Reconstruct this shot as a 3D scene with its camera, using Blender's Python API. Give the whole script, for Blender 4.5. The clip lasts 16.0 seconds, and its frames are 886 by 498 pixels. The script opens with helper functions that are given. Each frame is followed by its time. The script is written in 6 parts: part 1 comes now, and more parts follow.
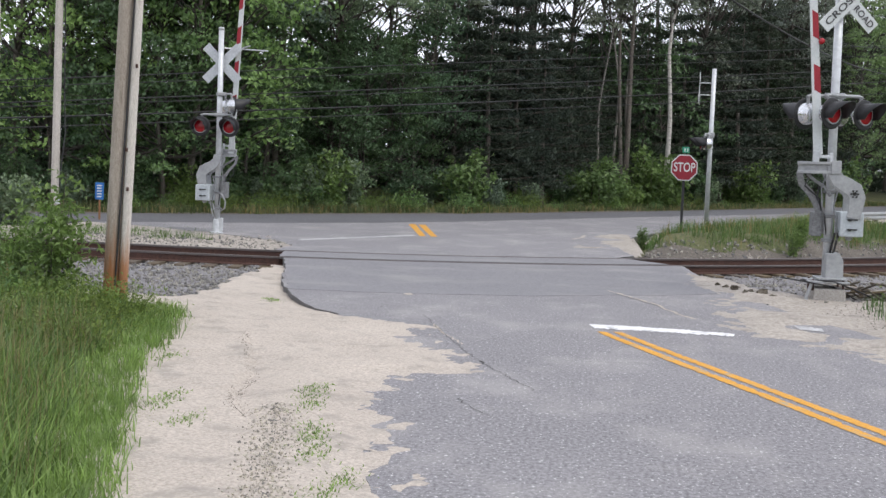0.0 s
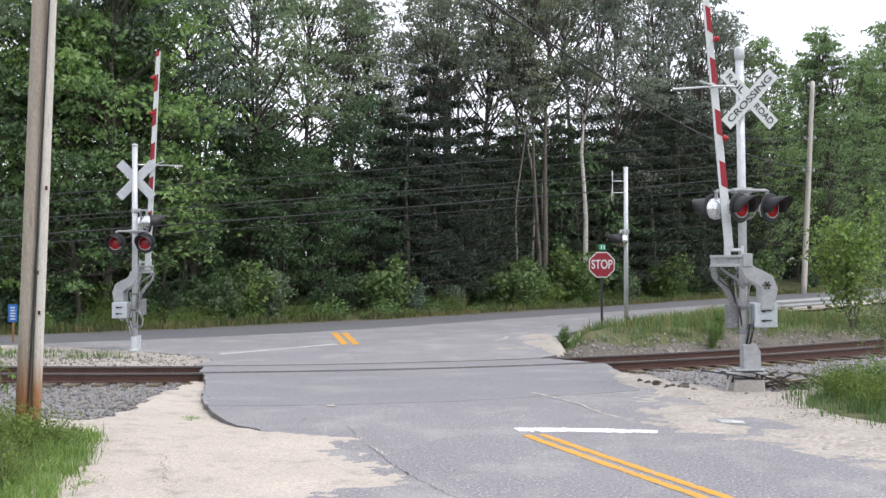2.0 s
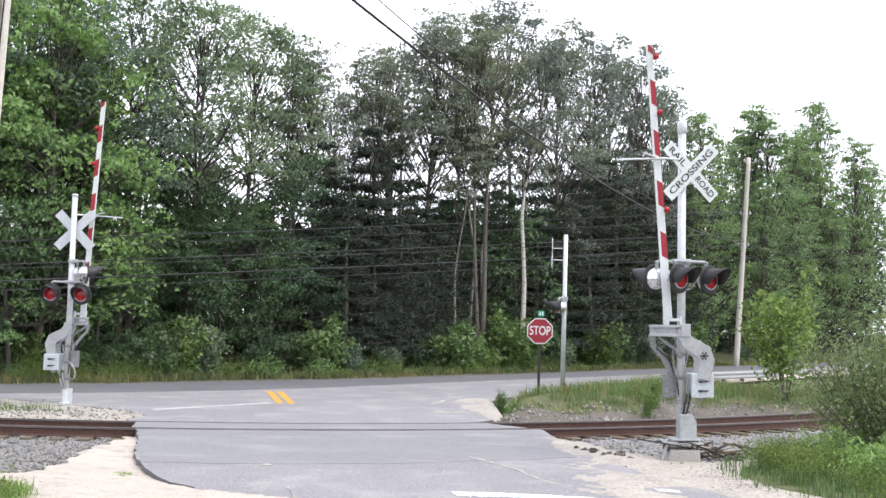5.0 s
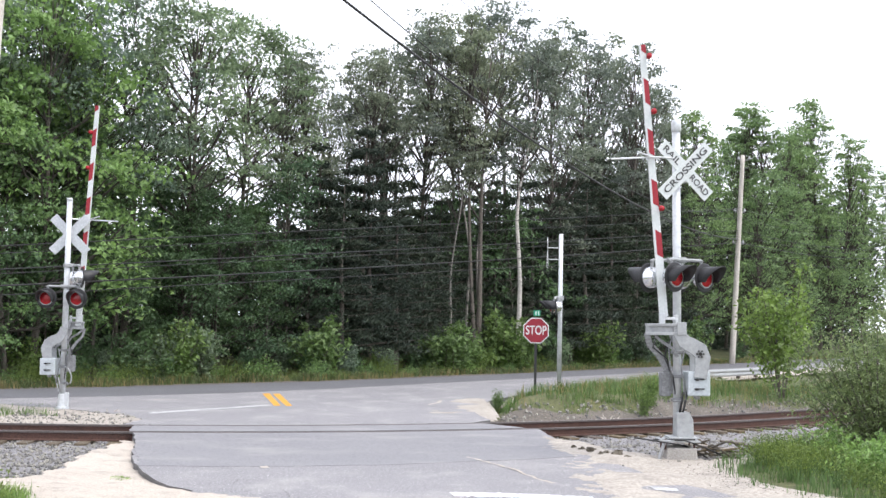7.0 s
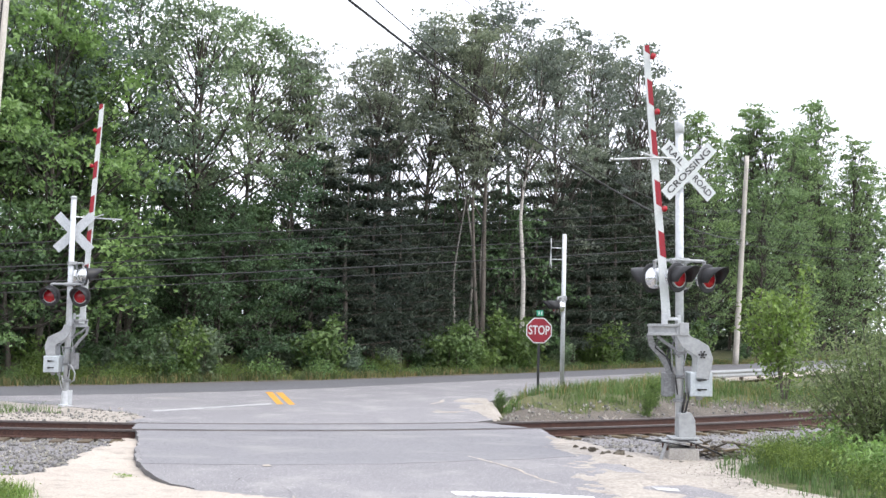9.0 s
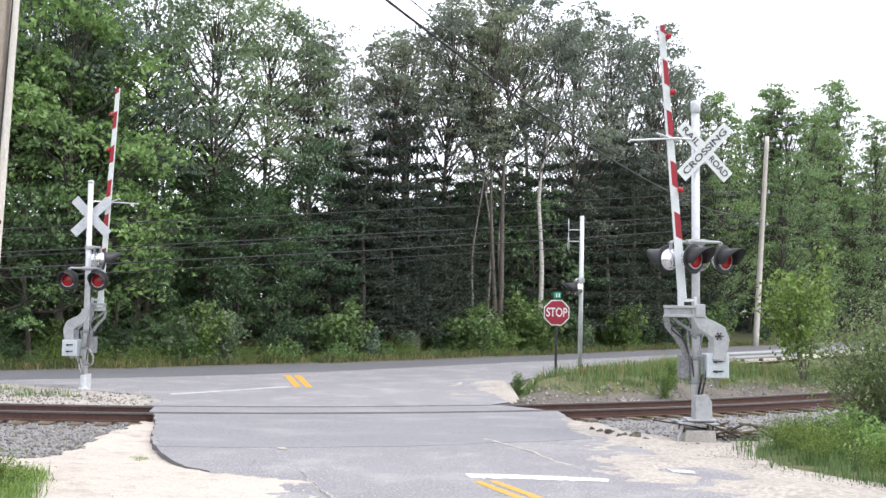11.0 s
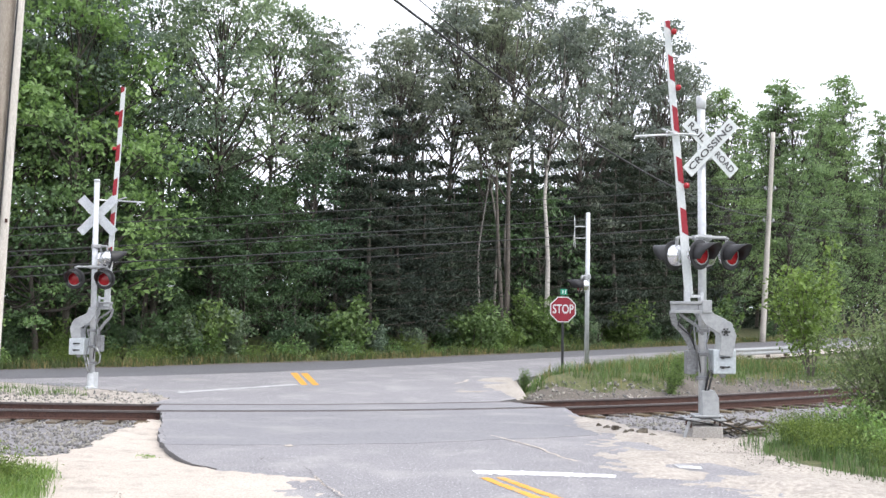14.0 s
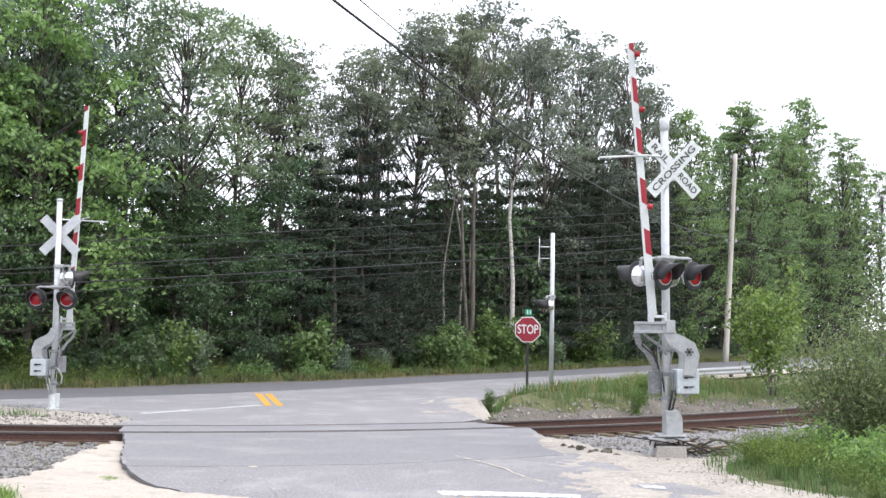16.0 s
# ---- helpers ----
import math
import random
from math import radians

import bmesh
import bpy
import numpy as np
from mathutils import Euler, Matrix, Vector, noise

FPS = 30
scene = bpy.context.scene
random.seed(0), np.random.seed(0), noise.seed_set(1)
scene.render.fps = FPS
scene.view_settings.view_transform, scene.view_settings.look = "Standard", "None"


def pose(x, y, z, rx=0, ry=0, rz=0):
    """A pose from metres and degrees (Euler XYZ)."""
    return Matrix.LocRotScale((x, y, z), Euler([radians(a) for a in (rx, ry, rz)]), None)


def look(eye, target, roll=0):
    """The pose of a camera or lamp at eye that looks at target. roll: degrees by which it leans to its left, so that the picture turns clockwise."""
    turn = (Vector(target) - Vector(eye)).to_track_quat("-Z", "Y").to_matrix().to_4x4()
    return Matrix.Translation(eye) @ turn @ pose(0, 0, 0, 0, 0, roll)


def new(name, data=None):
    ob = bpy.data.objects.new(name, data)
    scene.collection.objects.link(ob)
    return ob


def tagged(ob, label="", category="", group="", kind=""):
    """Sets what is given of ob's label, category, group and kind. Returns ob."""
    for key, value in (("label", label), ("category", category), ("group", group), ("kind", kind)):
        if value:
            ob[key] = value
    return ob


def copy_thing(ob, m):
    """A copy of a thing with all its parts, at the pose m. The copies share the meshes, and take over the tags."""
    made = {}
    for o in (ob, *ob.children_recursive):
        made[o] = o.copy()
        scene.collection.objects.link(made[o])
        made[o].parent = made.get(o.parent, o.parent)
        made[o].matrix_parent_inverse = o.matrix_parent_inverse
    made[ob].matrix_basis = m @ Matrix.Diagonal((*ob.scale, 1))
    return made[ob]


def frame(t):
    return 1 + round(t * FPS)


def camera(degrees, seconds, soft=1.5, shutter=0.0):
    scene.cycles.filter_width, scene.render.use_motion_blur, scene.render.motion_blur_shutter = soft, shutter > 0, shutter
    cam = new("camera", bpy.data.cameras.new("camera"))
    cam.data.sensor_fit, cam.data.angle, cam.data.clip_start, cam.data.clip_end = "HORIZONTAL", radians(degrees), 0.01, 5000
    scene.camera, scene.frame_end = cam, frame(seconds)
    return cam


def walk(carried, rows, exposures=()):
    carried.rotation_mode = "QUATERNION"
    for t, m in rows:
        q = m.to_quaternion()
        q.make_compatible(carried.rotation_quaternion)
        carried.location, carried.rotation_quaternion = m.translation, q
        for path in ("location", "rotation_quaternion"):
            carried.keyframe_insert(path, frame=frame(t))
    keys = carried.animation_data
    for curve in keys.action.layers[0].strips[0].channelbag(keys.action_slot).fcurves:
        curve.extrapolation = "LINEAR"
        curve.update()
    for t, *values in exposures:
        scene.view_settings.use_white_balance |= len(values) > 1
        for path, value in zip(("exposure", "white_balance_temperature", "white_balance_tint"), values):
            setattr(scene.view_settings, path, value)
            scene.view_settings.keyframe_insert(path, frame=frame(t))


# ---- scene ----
cam = camera(40.0, 16.0)
PATH = [
    (0, pose(-0.008, 0.019, 2.157, 85.514, -2.239, 6.451)),
    (0.5, pose(-0.000, 0.011, 2.163, 84.837, -1.140, 6.612)),
    (1, pose(0.013, 0.018, 2.188, 86.317, 0.369, 5.655)),
    (1.5, pose(0.038, 0.026, 2.209, 88.946, 0.245, 3.969)),
    (2, pose(0.052, 0.035, 2.215, 90.446, 0.105, 2.767)),
    (2.5, pose(0.048, 0.033, 2.217, 91.418, -0.482, 1.542)),
    (3, pose(0.013, 0.021, 2.214, 92.407, -1.097, 0.302)),
    (3.5, pose(-0.000, 0.000, 2.200, 92.885, -0.800, 0.000)),
    (4, pose(-0.021, 0.003, 2.210, 93.055, -0.722, 0.378)),
    (4.5, pose(-0.040, 0.001, 2.194, 93.430, -1.721, -0.248)),
    (7, pose(-0.049, -0.019, 2.204, 93.459, -1.145, -0.449)),
    (7.5, pose(-0.059, -0.030, 2.203, 93.320, -0.566, -0.118)),
    (8, pose(-0.053, -0.038, 2.202, 93.604, -1.390, -0.309)),
    (8.5, pose(-0.041, -0.047, 2.198, 93.493, -1.455, -0.416)),
    (9, pose(-0.032, -0.043, 2.201, 93.437, -1.402, -0.278)),
    (9.5, pose(0.018, -0.030, 2.201, 93.016, -1.169, -0.198)),
    (10, pose(0.054, -0.014, 2.204, 92.663, -1.497, 0.456)),
    (12.5, pose(0.057, 0.014, 2.197, 92.531, -0.940, 0.737)),
    (13, pose(0.058, 0.016, 2.194, 92.384, -1.204, 0.792)),
    (13.5, pose(0.059, 0.014, 2.188, 92.358, -1.276, 1.044)),
    (14, pose(0.059, 0.012, 2.188, 92.486, -0.934, 0.977)),
    (14.5, pose(0.062, 0.007, 2.188, 92.730, -1.120, 1.016)),
    (15, pose(0.062, 0.003, 2.187, 93.154, -0.927, 0.729)),
    (15.5, pose(0.061, -0.010, 2.186, 93.274, -0.517, 0.062)),
    (16, pose(0.056, -0.018, 2.191, 93.457, -0.918, -0.672)),
]
EXPOSURES = [(0.0, 0.05), (0.5, -0.05), (1.0, -0.06), (1.5, 0.14), (2.0, 0.36), (2.5, 0.54), (3.0, 0.65), (3.5, 0.75), (16.0, 0.75)]
walk(cam, PATH, EXPOSURES)

# ---- light: a bright, thinly overcast sky and a veiled sun ----
SUN_EL, SUN_AZ = 58.0, 122.0     # degrees; azimuth clockwise from +y
world = bpy.data.worlds.new("overcast_sky")
scene.world = world
world.use_nodes = True
wt = world.node_tree
wt.nodes.clear()
w_out = wt.nodes.new("ShaderNodeOutputWorld")
w_bg = wt.nodes.new("ShaderNodeBackground")
w_sky = wt.nodes.new("ShaderNodeTexSky")
w_sky.sky_type, w_sky.sun_disc = "NISHITA", False
w_sky.sun_elevation, w_sky.sun_rotation = radians(SUN_EL), radians(SUN_AZ)
w_sky.air_density, w_sky.dust_density = 1.0, 3.0
w_co = wt.nodes.new("ShaderNodeTexCoord")
w_map = wt.nodes.new("ShaderNodeMapping")
w_map.inputs["Scale"].default_value = (1.0, 1.0, 3.2)
w_noise = wt.nodes.new("ShaderNodeTexNoise")
w_noise.inputs["Scale"].default_value, w_noise.inputs["Detail"].default_value = 2.4, 6.0
w_ramp = wt.nodes.new("ShaderNodeValToRGB")
w_ramp.color_ramp.elements[0].position, w_ramp.color_ramp.elements[0].color = 0.30, (0.45, 0.45, 0.45, 1)
w_ramp.color_ramp.elements[1].position, w_ramp.color_ramp.elements[1].color = 0.52, (1, 1, 1, 1)
w_mix = wt.nodes.new("ShaderNodeMix")
w_mix.data_type = "RGBA"
w_mix.inputs["B"].default_value = (9.7, 10.0, 11.2, 1)
wt.links.new(w_co.outputs["Generated"], w_map.inputs["Vector"])
wt.links.new(w_map.outputs["Vector"], w_noise.inputs["Vector"])
wt.links.new(w_noise.outputs["Fac"], w_ramp.inputs["Fac"])
wt.links.new(w_ramp.outputs["Color"], w_mix.inputs["Factor"])
wt.links.new(w_sky.outputs["Color"], w_mix.inputs["A"])
wt.links.new(w_mix.outputs["Result"], w_bg.inputs["Color"])
wt.links.new(w_bg.outputs["Background"], w_out.inputs["Surface"])
w_bg.inputs["Strength"].default_value = 0.12

sun = new("sun", bpy.data.lights.new("sun", "SUN"))
sun.data.energy, sun.data.angle, sun.data.color = 1.15, radians(14), (1.0, 0.95, 0.87)
_a, _e = radians(SUN_AZ), radians(SUN_EL)
sun.matrix_world = look((math.sin(_a) * math.cos(_e) * 50, math.cos(_a) * math.cos(_e) * 50, math.sin(_e) * 50), (0, 0, 0))


# ---- materials ----
def material(name, c1, c2, scale=4.0, rough=0.8, metal=0.0, fine=60.0, fine_amount=0.25, bump=0.0, bump_scale=None,
             random_tint=0.0, island_tint=0.0, translucent=0.0, stretch=(1, 1, 1), spots=None, spot_scale=8.0, spot_range=(0.6, 0.68), flecks=None, foot=None):
    """Two colours mixed by coarse noise, darkened and lightened by fine noise, with optional stains and relief."""
    m = bpy.data.materials.new(name)
    m.use_nodes = True
    nt = m.node_tree
    bs = nt.nodes["Principled BSDF"]
    out = nt.nodes["Material Output"]
    tc = nt.nodes.new("ShaderNodeTexCoord")
    mp = nt.nodes.new("ShaderNodeMapping")
    mp.inputs["Scale"].default_value = stretch
    nt.links.new(tc.outputs["Object"], mp.inputs["Vector"])

    def noise_node(sc, detail=4.0, r=0.6):
        n = nt.nodes.new("ShaderNodeTexNoise")
        n.inputs["Scale"].default_value, n.inputs["Detail"].default_value, n.inputs["Roughness"].default_value = sc, detail, r
        nt.links.new(mp.outputs["Vector"], n.inputs["Vector"])
        return n

    def mix(fac, a, b, kind="MIX"):
        x = nt.nodes.new("ShaderNodeMix")
        x.data_type, x.blend_type = "RGBA", kind
        for key, v in (("Factor", fac), ("A", a), ("B", b)):
            if isinstance(v, (tuple, float, int)):
                x.inputs[key].default_value = (*v, 1) if isinstance(v, tuple) else v
            else:
                nt.links.new(v, x.inputs[key])
        return x.outputs["Result"]

    def ramp(v, lo, hi):
        r = nt.nodes.new("ShaderNodeMapRange")
        r.inputs["From Min"].default_value, r.inputs["From Max"].default_value = lo, hi
        nt.links.new(v, r.inputs["Value"])
        return r.outputs["Result"]

    coarse = noise_node(scale)
    col = mix(ramp(coarse.outputs["Fac"], 0.36, 0.64), c1, c2)
    fn = noise_node(fine, 3.0, 0.7)
    grain = ramp(fn.outputs["Fac"], 0.36, 0.64)
    dark = tuple(max(0.0, c * (1 - fine_amount * 1.4)) for c in c1)
    light = tuple(min(1.0, c * (1 + fine_amount)) for c in c2)
    col = mix(0.55, col, mix(grain, dark, light)) if fine_amount else col
    if spots:
        sn = noise_node(spot_scale, 5.0, 0.65)
        col = mix(ramp(sn.outputs["Fac"], *spot_range), col, spots)
    if flecks:
        kn = noise_node(flecks[1], 2.0, 0.5)
        col = mix(ramp(kn.outputs["Fac"], flecks[2], flecks[3]), col, flecks[0])
    if foot:
        sx = nt.nodes.new("ShaderNodeSeparateXYZ")
        nt.links.new(tc.outputs["Object"], sx.inputs["Vector"])
        ft = noise_node(2.0, 3.0)
        ad = nt.nodes.new("ShaderNodeMath")
        ad.operation, ad.inputs[1].default_value = "MULTIPLY_ADD", -1.3
        nt.links.new(ft.outputs["Fac"], ad.inputs[0])
        nt.links.new(sx.outputs["Z"], ad.inputs[2])
        col = mix(ramp(ad.outputs["Value"], foot[2], foot[1]), col, foot[0])
    if random_tint:
        oi = nt.nodes.new("ShaderNodeObjectInfo")
        col = mix(ramp(oi.outputs["Random"], 0.0, 1.0), col, mix(1.0, col, (1 + random_tint, 1 + random_tint * 0.8, 1 - random_tint * 0.4), "MULTIPLY"))
    if island_tint:
        ge = nt.nodes.new("ShaderNodeNewGeometry")
        v = ramp(ge.outputs["Random Per Island"], 0.0, 1.0)
        lo = mix(1.0, col, (1 - island_tint, 1 - island_tint, 1 - island_tint), "MULTIPLY")
        hi = mix(1.0, col, (1 + island_tint * 1.1, 1 + island_tint, 1 + island_tint * 0.5), "MULTIPLY")
        col = mix(v, lo, hi)
    nt.links.new(col, bs.inputs["Base Color"])
    bs.inputs["Roughness"].default_value, bs.inputs["Metallic"].default_value = rough, metal
    if bump:
        bn = noise_node(bump_scale or fine, 4.0, 0.7)
        bp = nt.nodes.new("ShaderNodeBump")
        bp.inputs["Strength"].default_value, bp.inputs["Distance"].default_value = 1.0, bump
        nt.links.new(bn.outputs["Fac"], bp.inputs["Height"])
        nt.links.new(bp.outputs["Normal"], bs.inputs["Normal"])
    if translucent:
        tr = nt.nodes.new("ShaderNodeBsdfTranslucent")
        nt.links.new(mix(1.0, col, (1.08, 1.2, 0.92), "MULTIPLY"), tr.inputs["Color"])
        ms = nt.nodes.new("ShaderNodeMixShader")
        ms.inputs["Fac"].default_value = translucent
        nt.links.new(bs.outputs["BSDF"], ms.inputs[1])
        nt.links.new(tr.outputs["BSDF"], ms.inputs[2])
        nt.links.new(ms.outputs["Shader"], out.inputs["Surface"])
    return m


M = {}
M["asphalt"] = material("weathered_asphalt", (0.200, 0.194, 0.203), (0.262, 0.253, 0.262), 0.30, 0.85, fine=30, fine_amount=0.42, bump=0.007, bump_scale=45,
                        spots=(0.34, 0.325, 0.32), spot_scale=0.8, spot_range=(0.50, 0.74), flecks=((0.62, 0.61, 0.61), 34.0, 0.635, 0.70), stretch=(1.0, 0.75, 1.0))
M["asphalt_apron"] = material("smoother_asphalt", (0.195, 0.192, 0.204), (0.238, 0.233, 0.244), 0.5, 0.85, fine=48, fine_amount=0.35, bump=0.004, bump_scale=60,
                              spots=(0.30, 0.29, 0.285), spot_scale=0.9, spot_range=(0.52, 0.74), stretch=(0.5, 1.0, 1.0))
M["asphalt_dark"] = material("newer_asphalt", (0.11, 0.11, 0.12), (0.15, 0.15, 0.16), 0.4, 0.85, fine=50, fine_amount=0.3, bump=0.003)
M["asphalt_edge"] = material("dark_asphalt_edge", (0.095, 0.092, 0.092), (0.15, 0.146, 0.145), 5, 0.95, fine=30, fine_amount=0.4, bump=0.01)
M["crack"] = material("dirty_crack", (0.045, 0.043, 0.042), (0.09, 0.087, 0.085), 5, 0.95, fine=30, fine_amount=0.4)
M["sand"] = material("pale_sand", (0.415, 0.365, 0.314), (0.51, 0.453, 0.392), 0.7, 0.95, fine=34, fine_amount=0.22, bump=0.03, bump_scale=5.5,
                     spots=(0.315, 0.285, 0.25), spot_scale=2.2, spot_range=(0.53, 0.70), flecks=((0.30, 0.27, 0.24), 30.0, 0.68, 0.78))
M["silt"] = material("grey_silty_sand", (0.315, 0.284, 0.250), (0.43, 0.388, 0.338), 0.9, 0.95, fine=16, fine_amount=0.25, bump=0.004, bump_scale=26,
                     spots=(0.24, 0.215, 0.19), spot_scale=1.5, spot_range=(0.54, 0.74), flecks=((0.20, 0.185, 0.165), 24.0, 0.67, 0.76))
M["dirt"] = material("grey_dirt", (0.085, 0.074, 0.062), (0.16, 0.14, 0.118), 1.6, 0.95, fine=22, fine_amount=0.35, bump=0.02, bump_scale=12)
M["ground"] = material("grassy_soil", (0.055, 0.075, 0.025), (0.12, 0.12, 0.05), 0.6, 0.95, fine=9, fine_amount=0.4, bump=0.03, bump_scale=7)
M["ballast"] = material("ballast_bed", (0.17, 0.165, 0.17), (0.27, 0.26, 0.265), 2.5, 0.9, fine=26, fine_amount=0.6, bump=0.03, bump_scale=24)
M["stone"] = material("ballast_stone", (0.17, 0.166, 0.172), (0.28, 0.275, 0.28), 6, 0.85, fine=60, island_tint=0.5)
M["pale_gravel"] = material("washed_gravel", (0.24, 0.23, 0.22), (0.42, 0.40, 0.375), 9, 0.9, fine=60, island_tint=0.45)
M["rock"] = material("dark_rock", (0.05, 0.044, 0.038), (0.11, 0.095, 0.08), 7, 0.9, fine=40, island_tint=0.3)
M["rail"] = material("rusty_rail", (0.060, 0.033, 0.026), (0.110, 0.055, 0.042), 5, 0.75, 0.2, fine=40)
M["rail_head"] = material("worn_rail_head", (0.10, 0.085, 0.08), (0.16, 0.14, 0.135), 3, 0.5, 0.5, fine=50)
M["tie"] = material("old_wooden_tie", (0.07, 0.055, 0.045), (0.13, 0.105, 0.085), 3, 0.9, fine=30, stretch=(1, 8, 1), random_tint=0.4)
M["flat_black"] = material("black_flangeway", (0.018, 0.018, 0.018), (0.035, 0.034, 0.033), 8, 0.8)
M["yellow"] = material("worn_yellow_paint", (0.60, 0.285, 0.028), (0.68, 0.34, 0.04), 2, 0.7, fine=60, fine_amount=0.15, spots=(0.36, 0.31, 0.22), spot_scale=3.5, spot_range=(0.53, 0.66))
M["white_paint"] = material("worn_white_paint", (0.74, 0.74, 0.74), (0.82, 0.82, 0.82), 2, 0.7, fine=60, fine_amount=0.1, spots=(0.32, 0.32, 0.33), spot_scale=3.5, spot_range=(0.52, 0.62))
M["faded_white"] = material("faded_white_paint", (0.42, 0.42, 0.42), (0.58, 0.58, 0.58), 1.5, 0.8, fine=30, fine_amount=0.3, spots=(0.25, 0.25, 0.26), spot_scale=3, spot_range=(0.48, 0.6))
M["galv"] = material("galvanised_steel", (0.52, 0.54, 0.555), (0.64, 0.66, 0.675), 2, 0.40, 0.3, fine=12, fine_amount=0.05)
M["silver"] = material("silver_painted_steel", (0.30, 0.31, 0.315), (0.40, 0.41, 0.415), 3, 0.55, 0.2, fine=14, fine_amount=0.05, spots=(0.25, 0.23, 0.21), spot_scale=5, spot_range=(0.68, 0.85))
M["dark_steel"] = material("dark_worn_steel", (0.16, 0.165, 0.17), (0.25, 0.255, 0.26), 4, 0.6, 0.3, fine=26, fine_amount=0.25)
M["machine"] = material("pale_blue_grey_enamel", (0.40, 0.44, 0.46), (0.50, 0.54, 0.56), 3, 0.5, 0.05, fine=24, fine_amount=0.1)
M["chrome"] = material("polished_lamp_shell", (0.62, 0.63, 0.65), (0.75, 0.76, 0.78), 4, 0.22, 0.85, fine=20, fine_amount=0.08)
M["black"] = material("black_enamel", (0.012, 0.012, 0.013), (0.025, 0.025, 0.027), 6, 0.5, fine=30)
M["red_lens"] = material("red_signal_lens", (0.30, 0.009, 0.018), (0.42, 0.018, 0.026), 12, 0.18, fine=70, fine_amount=0.2)
M["red_tape"] = material("red_reflective_tape", (0.26, 0.010, 0.022), (0.32, 0.016, 0.028), 4, 0.55, fine=30, fine_amount=0.15)
M["white_tape"] = material("white_reflective_sheet", (0.55, 0.58, 0.575), (0.63, 0.66, 0.655), 4, 0.4, fine=30, fine_amount=0.06)
M["sign_back"] = material("bare_aluminium_back", (0.48, 0.50, 0.52), (0.60, 0.62, 0.64), 4, 0.45, 0.5, fine=30, fine_amount=0.1)
M["letter"] = material("black_lettering", (0.04, 0.04, 0.042), (0.07, 0.07, 0.072), 6, 0.6)
M["stop_red"] = material("stop_sign_red", (0.215, 0.008, 0.020), (0.265, 0.012, 0.026), 3, 0.6, fine=30, fine_amount=0.1)
M["green_sign"] = material("green_sign_sheet", (0.02, 0.26, 0.15), (0.03, 0.32, 0.19), 3, 0.5)
M["blue_sign"] = material("blue_sign_sheet", (0.02, 0.13, 0.42), (0.03, 0.17, 0.5), 3, 0.5)
M["concrete"] = material("old_concrete", (0.30, 0.28, 0.26), (0.42, 0.40, 0.37), 4, 0.95, fine=40, bump=0.006)
M["pole"] = material("weathered_pole_wood", (0.31, 0.262, 0.215), (0.43, 0.375, 0.315), 2.2, 0.9, fine=26, fine_amount=0.3, stretch=(9, 9, 0.7), bump=0.006,
                     spots=(0.15, 0.115, 0.09), spot_scale=3, spot_range=(0.60, 0.75), foot=((0.33, 0.145, 0.06), -0.2, 0.45))
M["pole_pale"] = material("pale_pole_wood", (0.54, 0.50, 0.445), (0.68, 0.64, 0.585), 2.2, 0.9, fine=26, fine_amount=0.2, stretch=(9, 9, 0.7), bump=0.005,
                          spots=(0.30, 0.25, 0.20), spot_scale=2, spot_range=(0.60, 0.75), foot=((0.36, 0.17, 0.08), -0.2, 0.45))
M["pole_far"] = material("pale_far_pole_wood", (0.46, 0.42, 0.37), (0.60, 0.56, 0.51), 1.2, 0.9, fine=20, fine_amount=0.2, stretch=(9, 9, 0.7), bump=0.005, spots=(0.30, 0.26, 0.22), spot_scale=2, spot_range=(0.60, 0.75))
M["pole_rust"] = material("reddish_pole_butt", (0.22, 0.105, 0.05), (0.33, 0.17, 0.08), 2.2, 0.9, fine=26, fine_amount=0.35, stretch=(9, 9, 0.7), bump=0.006)
M["wire"] = material("black_cable", (0.02, 0.02, 0.022), (0.035, 0.035, 0.036), 6, 0.7)
M["bark"] = material("grey_bark", (0.085, 0.072, 0.06), (0.16, 0.14, 0.12), 3, 0.95, fine=18, fine_amount=0.4, stretch=(3, 3, 0.6), bump=0.015)
M["twig"] = material("dark_twig_bark", (0.045, 0.038, 0.032), (0.085, 0.074, 0.064), 3, 0.95, fine=18, fine_amount=0.3)
M["birch"] = material("pale_birch_bark", (0.42, 0.39, 0.35), (0.56, 0.53, 0.49), 2, 0.9, fine=12, fine_amount=0.3, stretch=(1, 1, 4), spots=(0.07, 0.06, 0.055), spot_scale=4, spot_range=(0.58, 0.66))
M["bark_pale"] = material("thin_grey_bark", (0.17, 0.155, 0.135), (0.30, 0.28, 0.25), 2, 0.9, fine=12, fine_amount=0.3, stretch=(1, 1, 3))
M["dead_wood"] = material("bleached_dead_wood", (0.34, 0.30, 0.26), (0.46, 0.42, 0.37), 5, 0.9, fine=30)
def leaf_mat(name, c1, c2, t=0.35, rough=0.55, vary=0.26):
    c1, c2 = ((c[0] * 1.02, c[1] * 0.955, c[2] * 1.05) for c in (c1, c2))
    return material(name, c1, c2, 0.35, rough, fine=3.0, fine_amount=0.3, random_tint=0.25, island_tint=vary, translucent=t)
M["leaf"] = leaf_mat("oak_leaf", (0.122, 0.192, 0.150), (0.195, 0.270, 0.215), 0.46)
M["leaf_grey"] = leaf_mat("poplar_leaf", (0.130, 0.172, 0.156), (0.195, 0.236, 0.216), 0.42)
M["leaf_light"] = leaf_mat("maple_leaf", (0.122, 0.232, 0.086), (0.192, 0.318, 0.124))
M["leaf_far"] = leaf_mat("pale_poplar_leaf", (0.14, 0.24, 0.125), (0.205, 0.31, 0.175), 0.4)
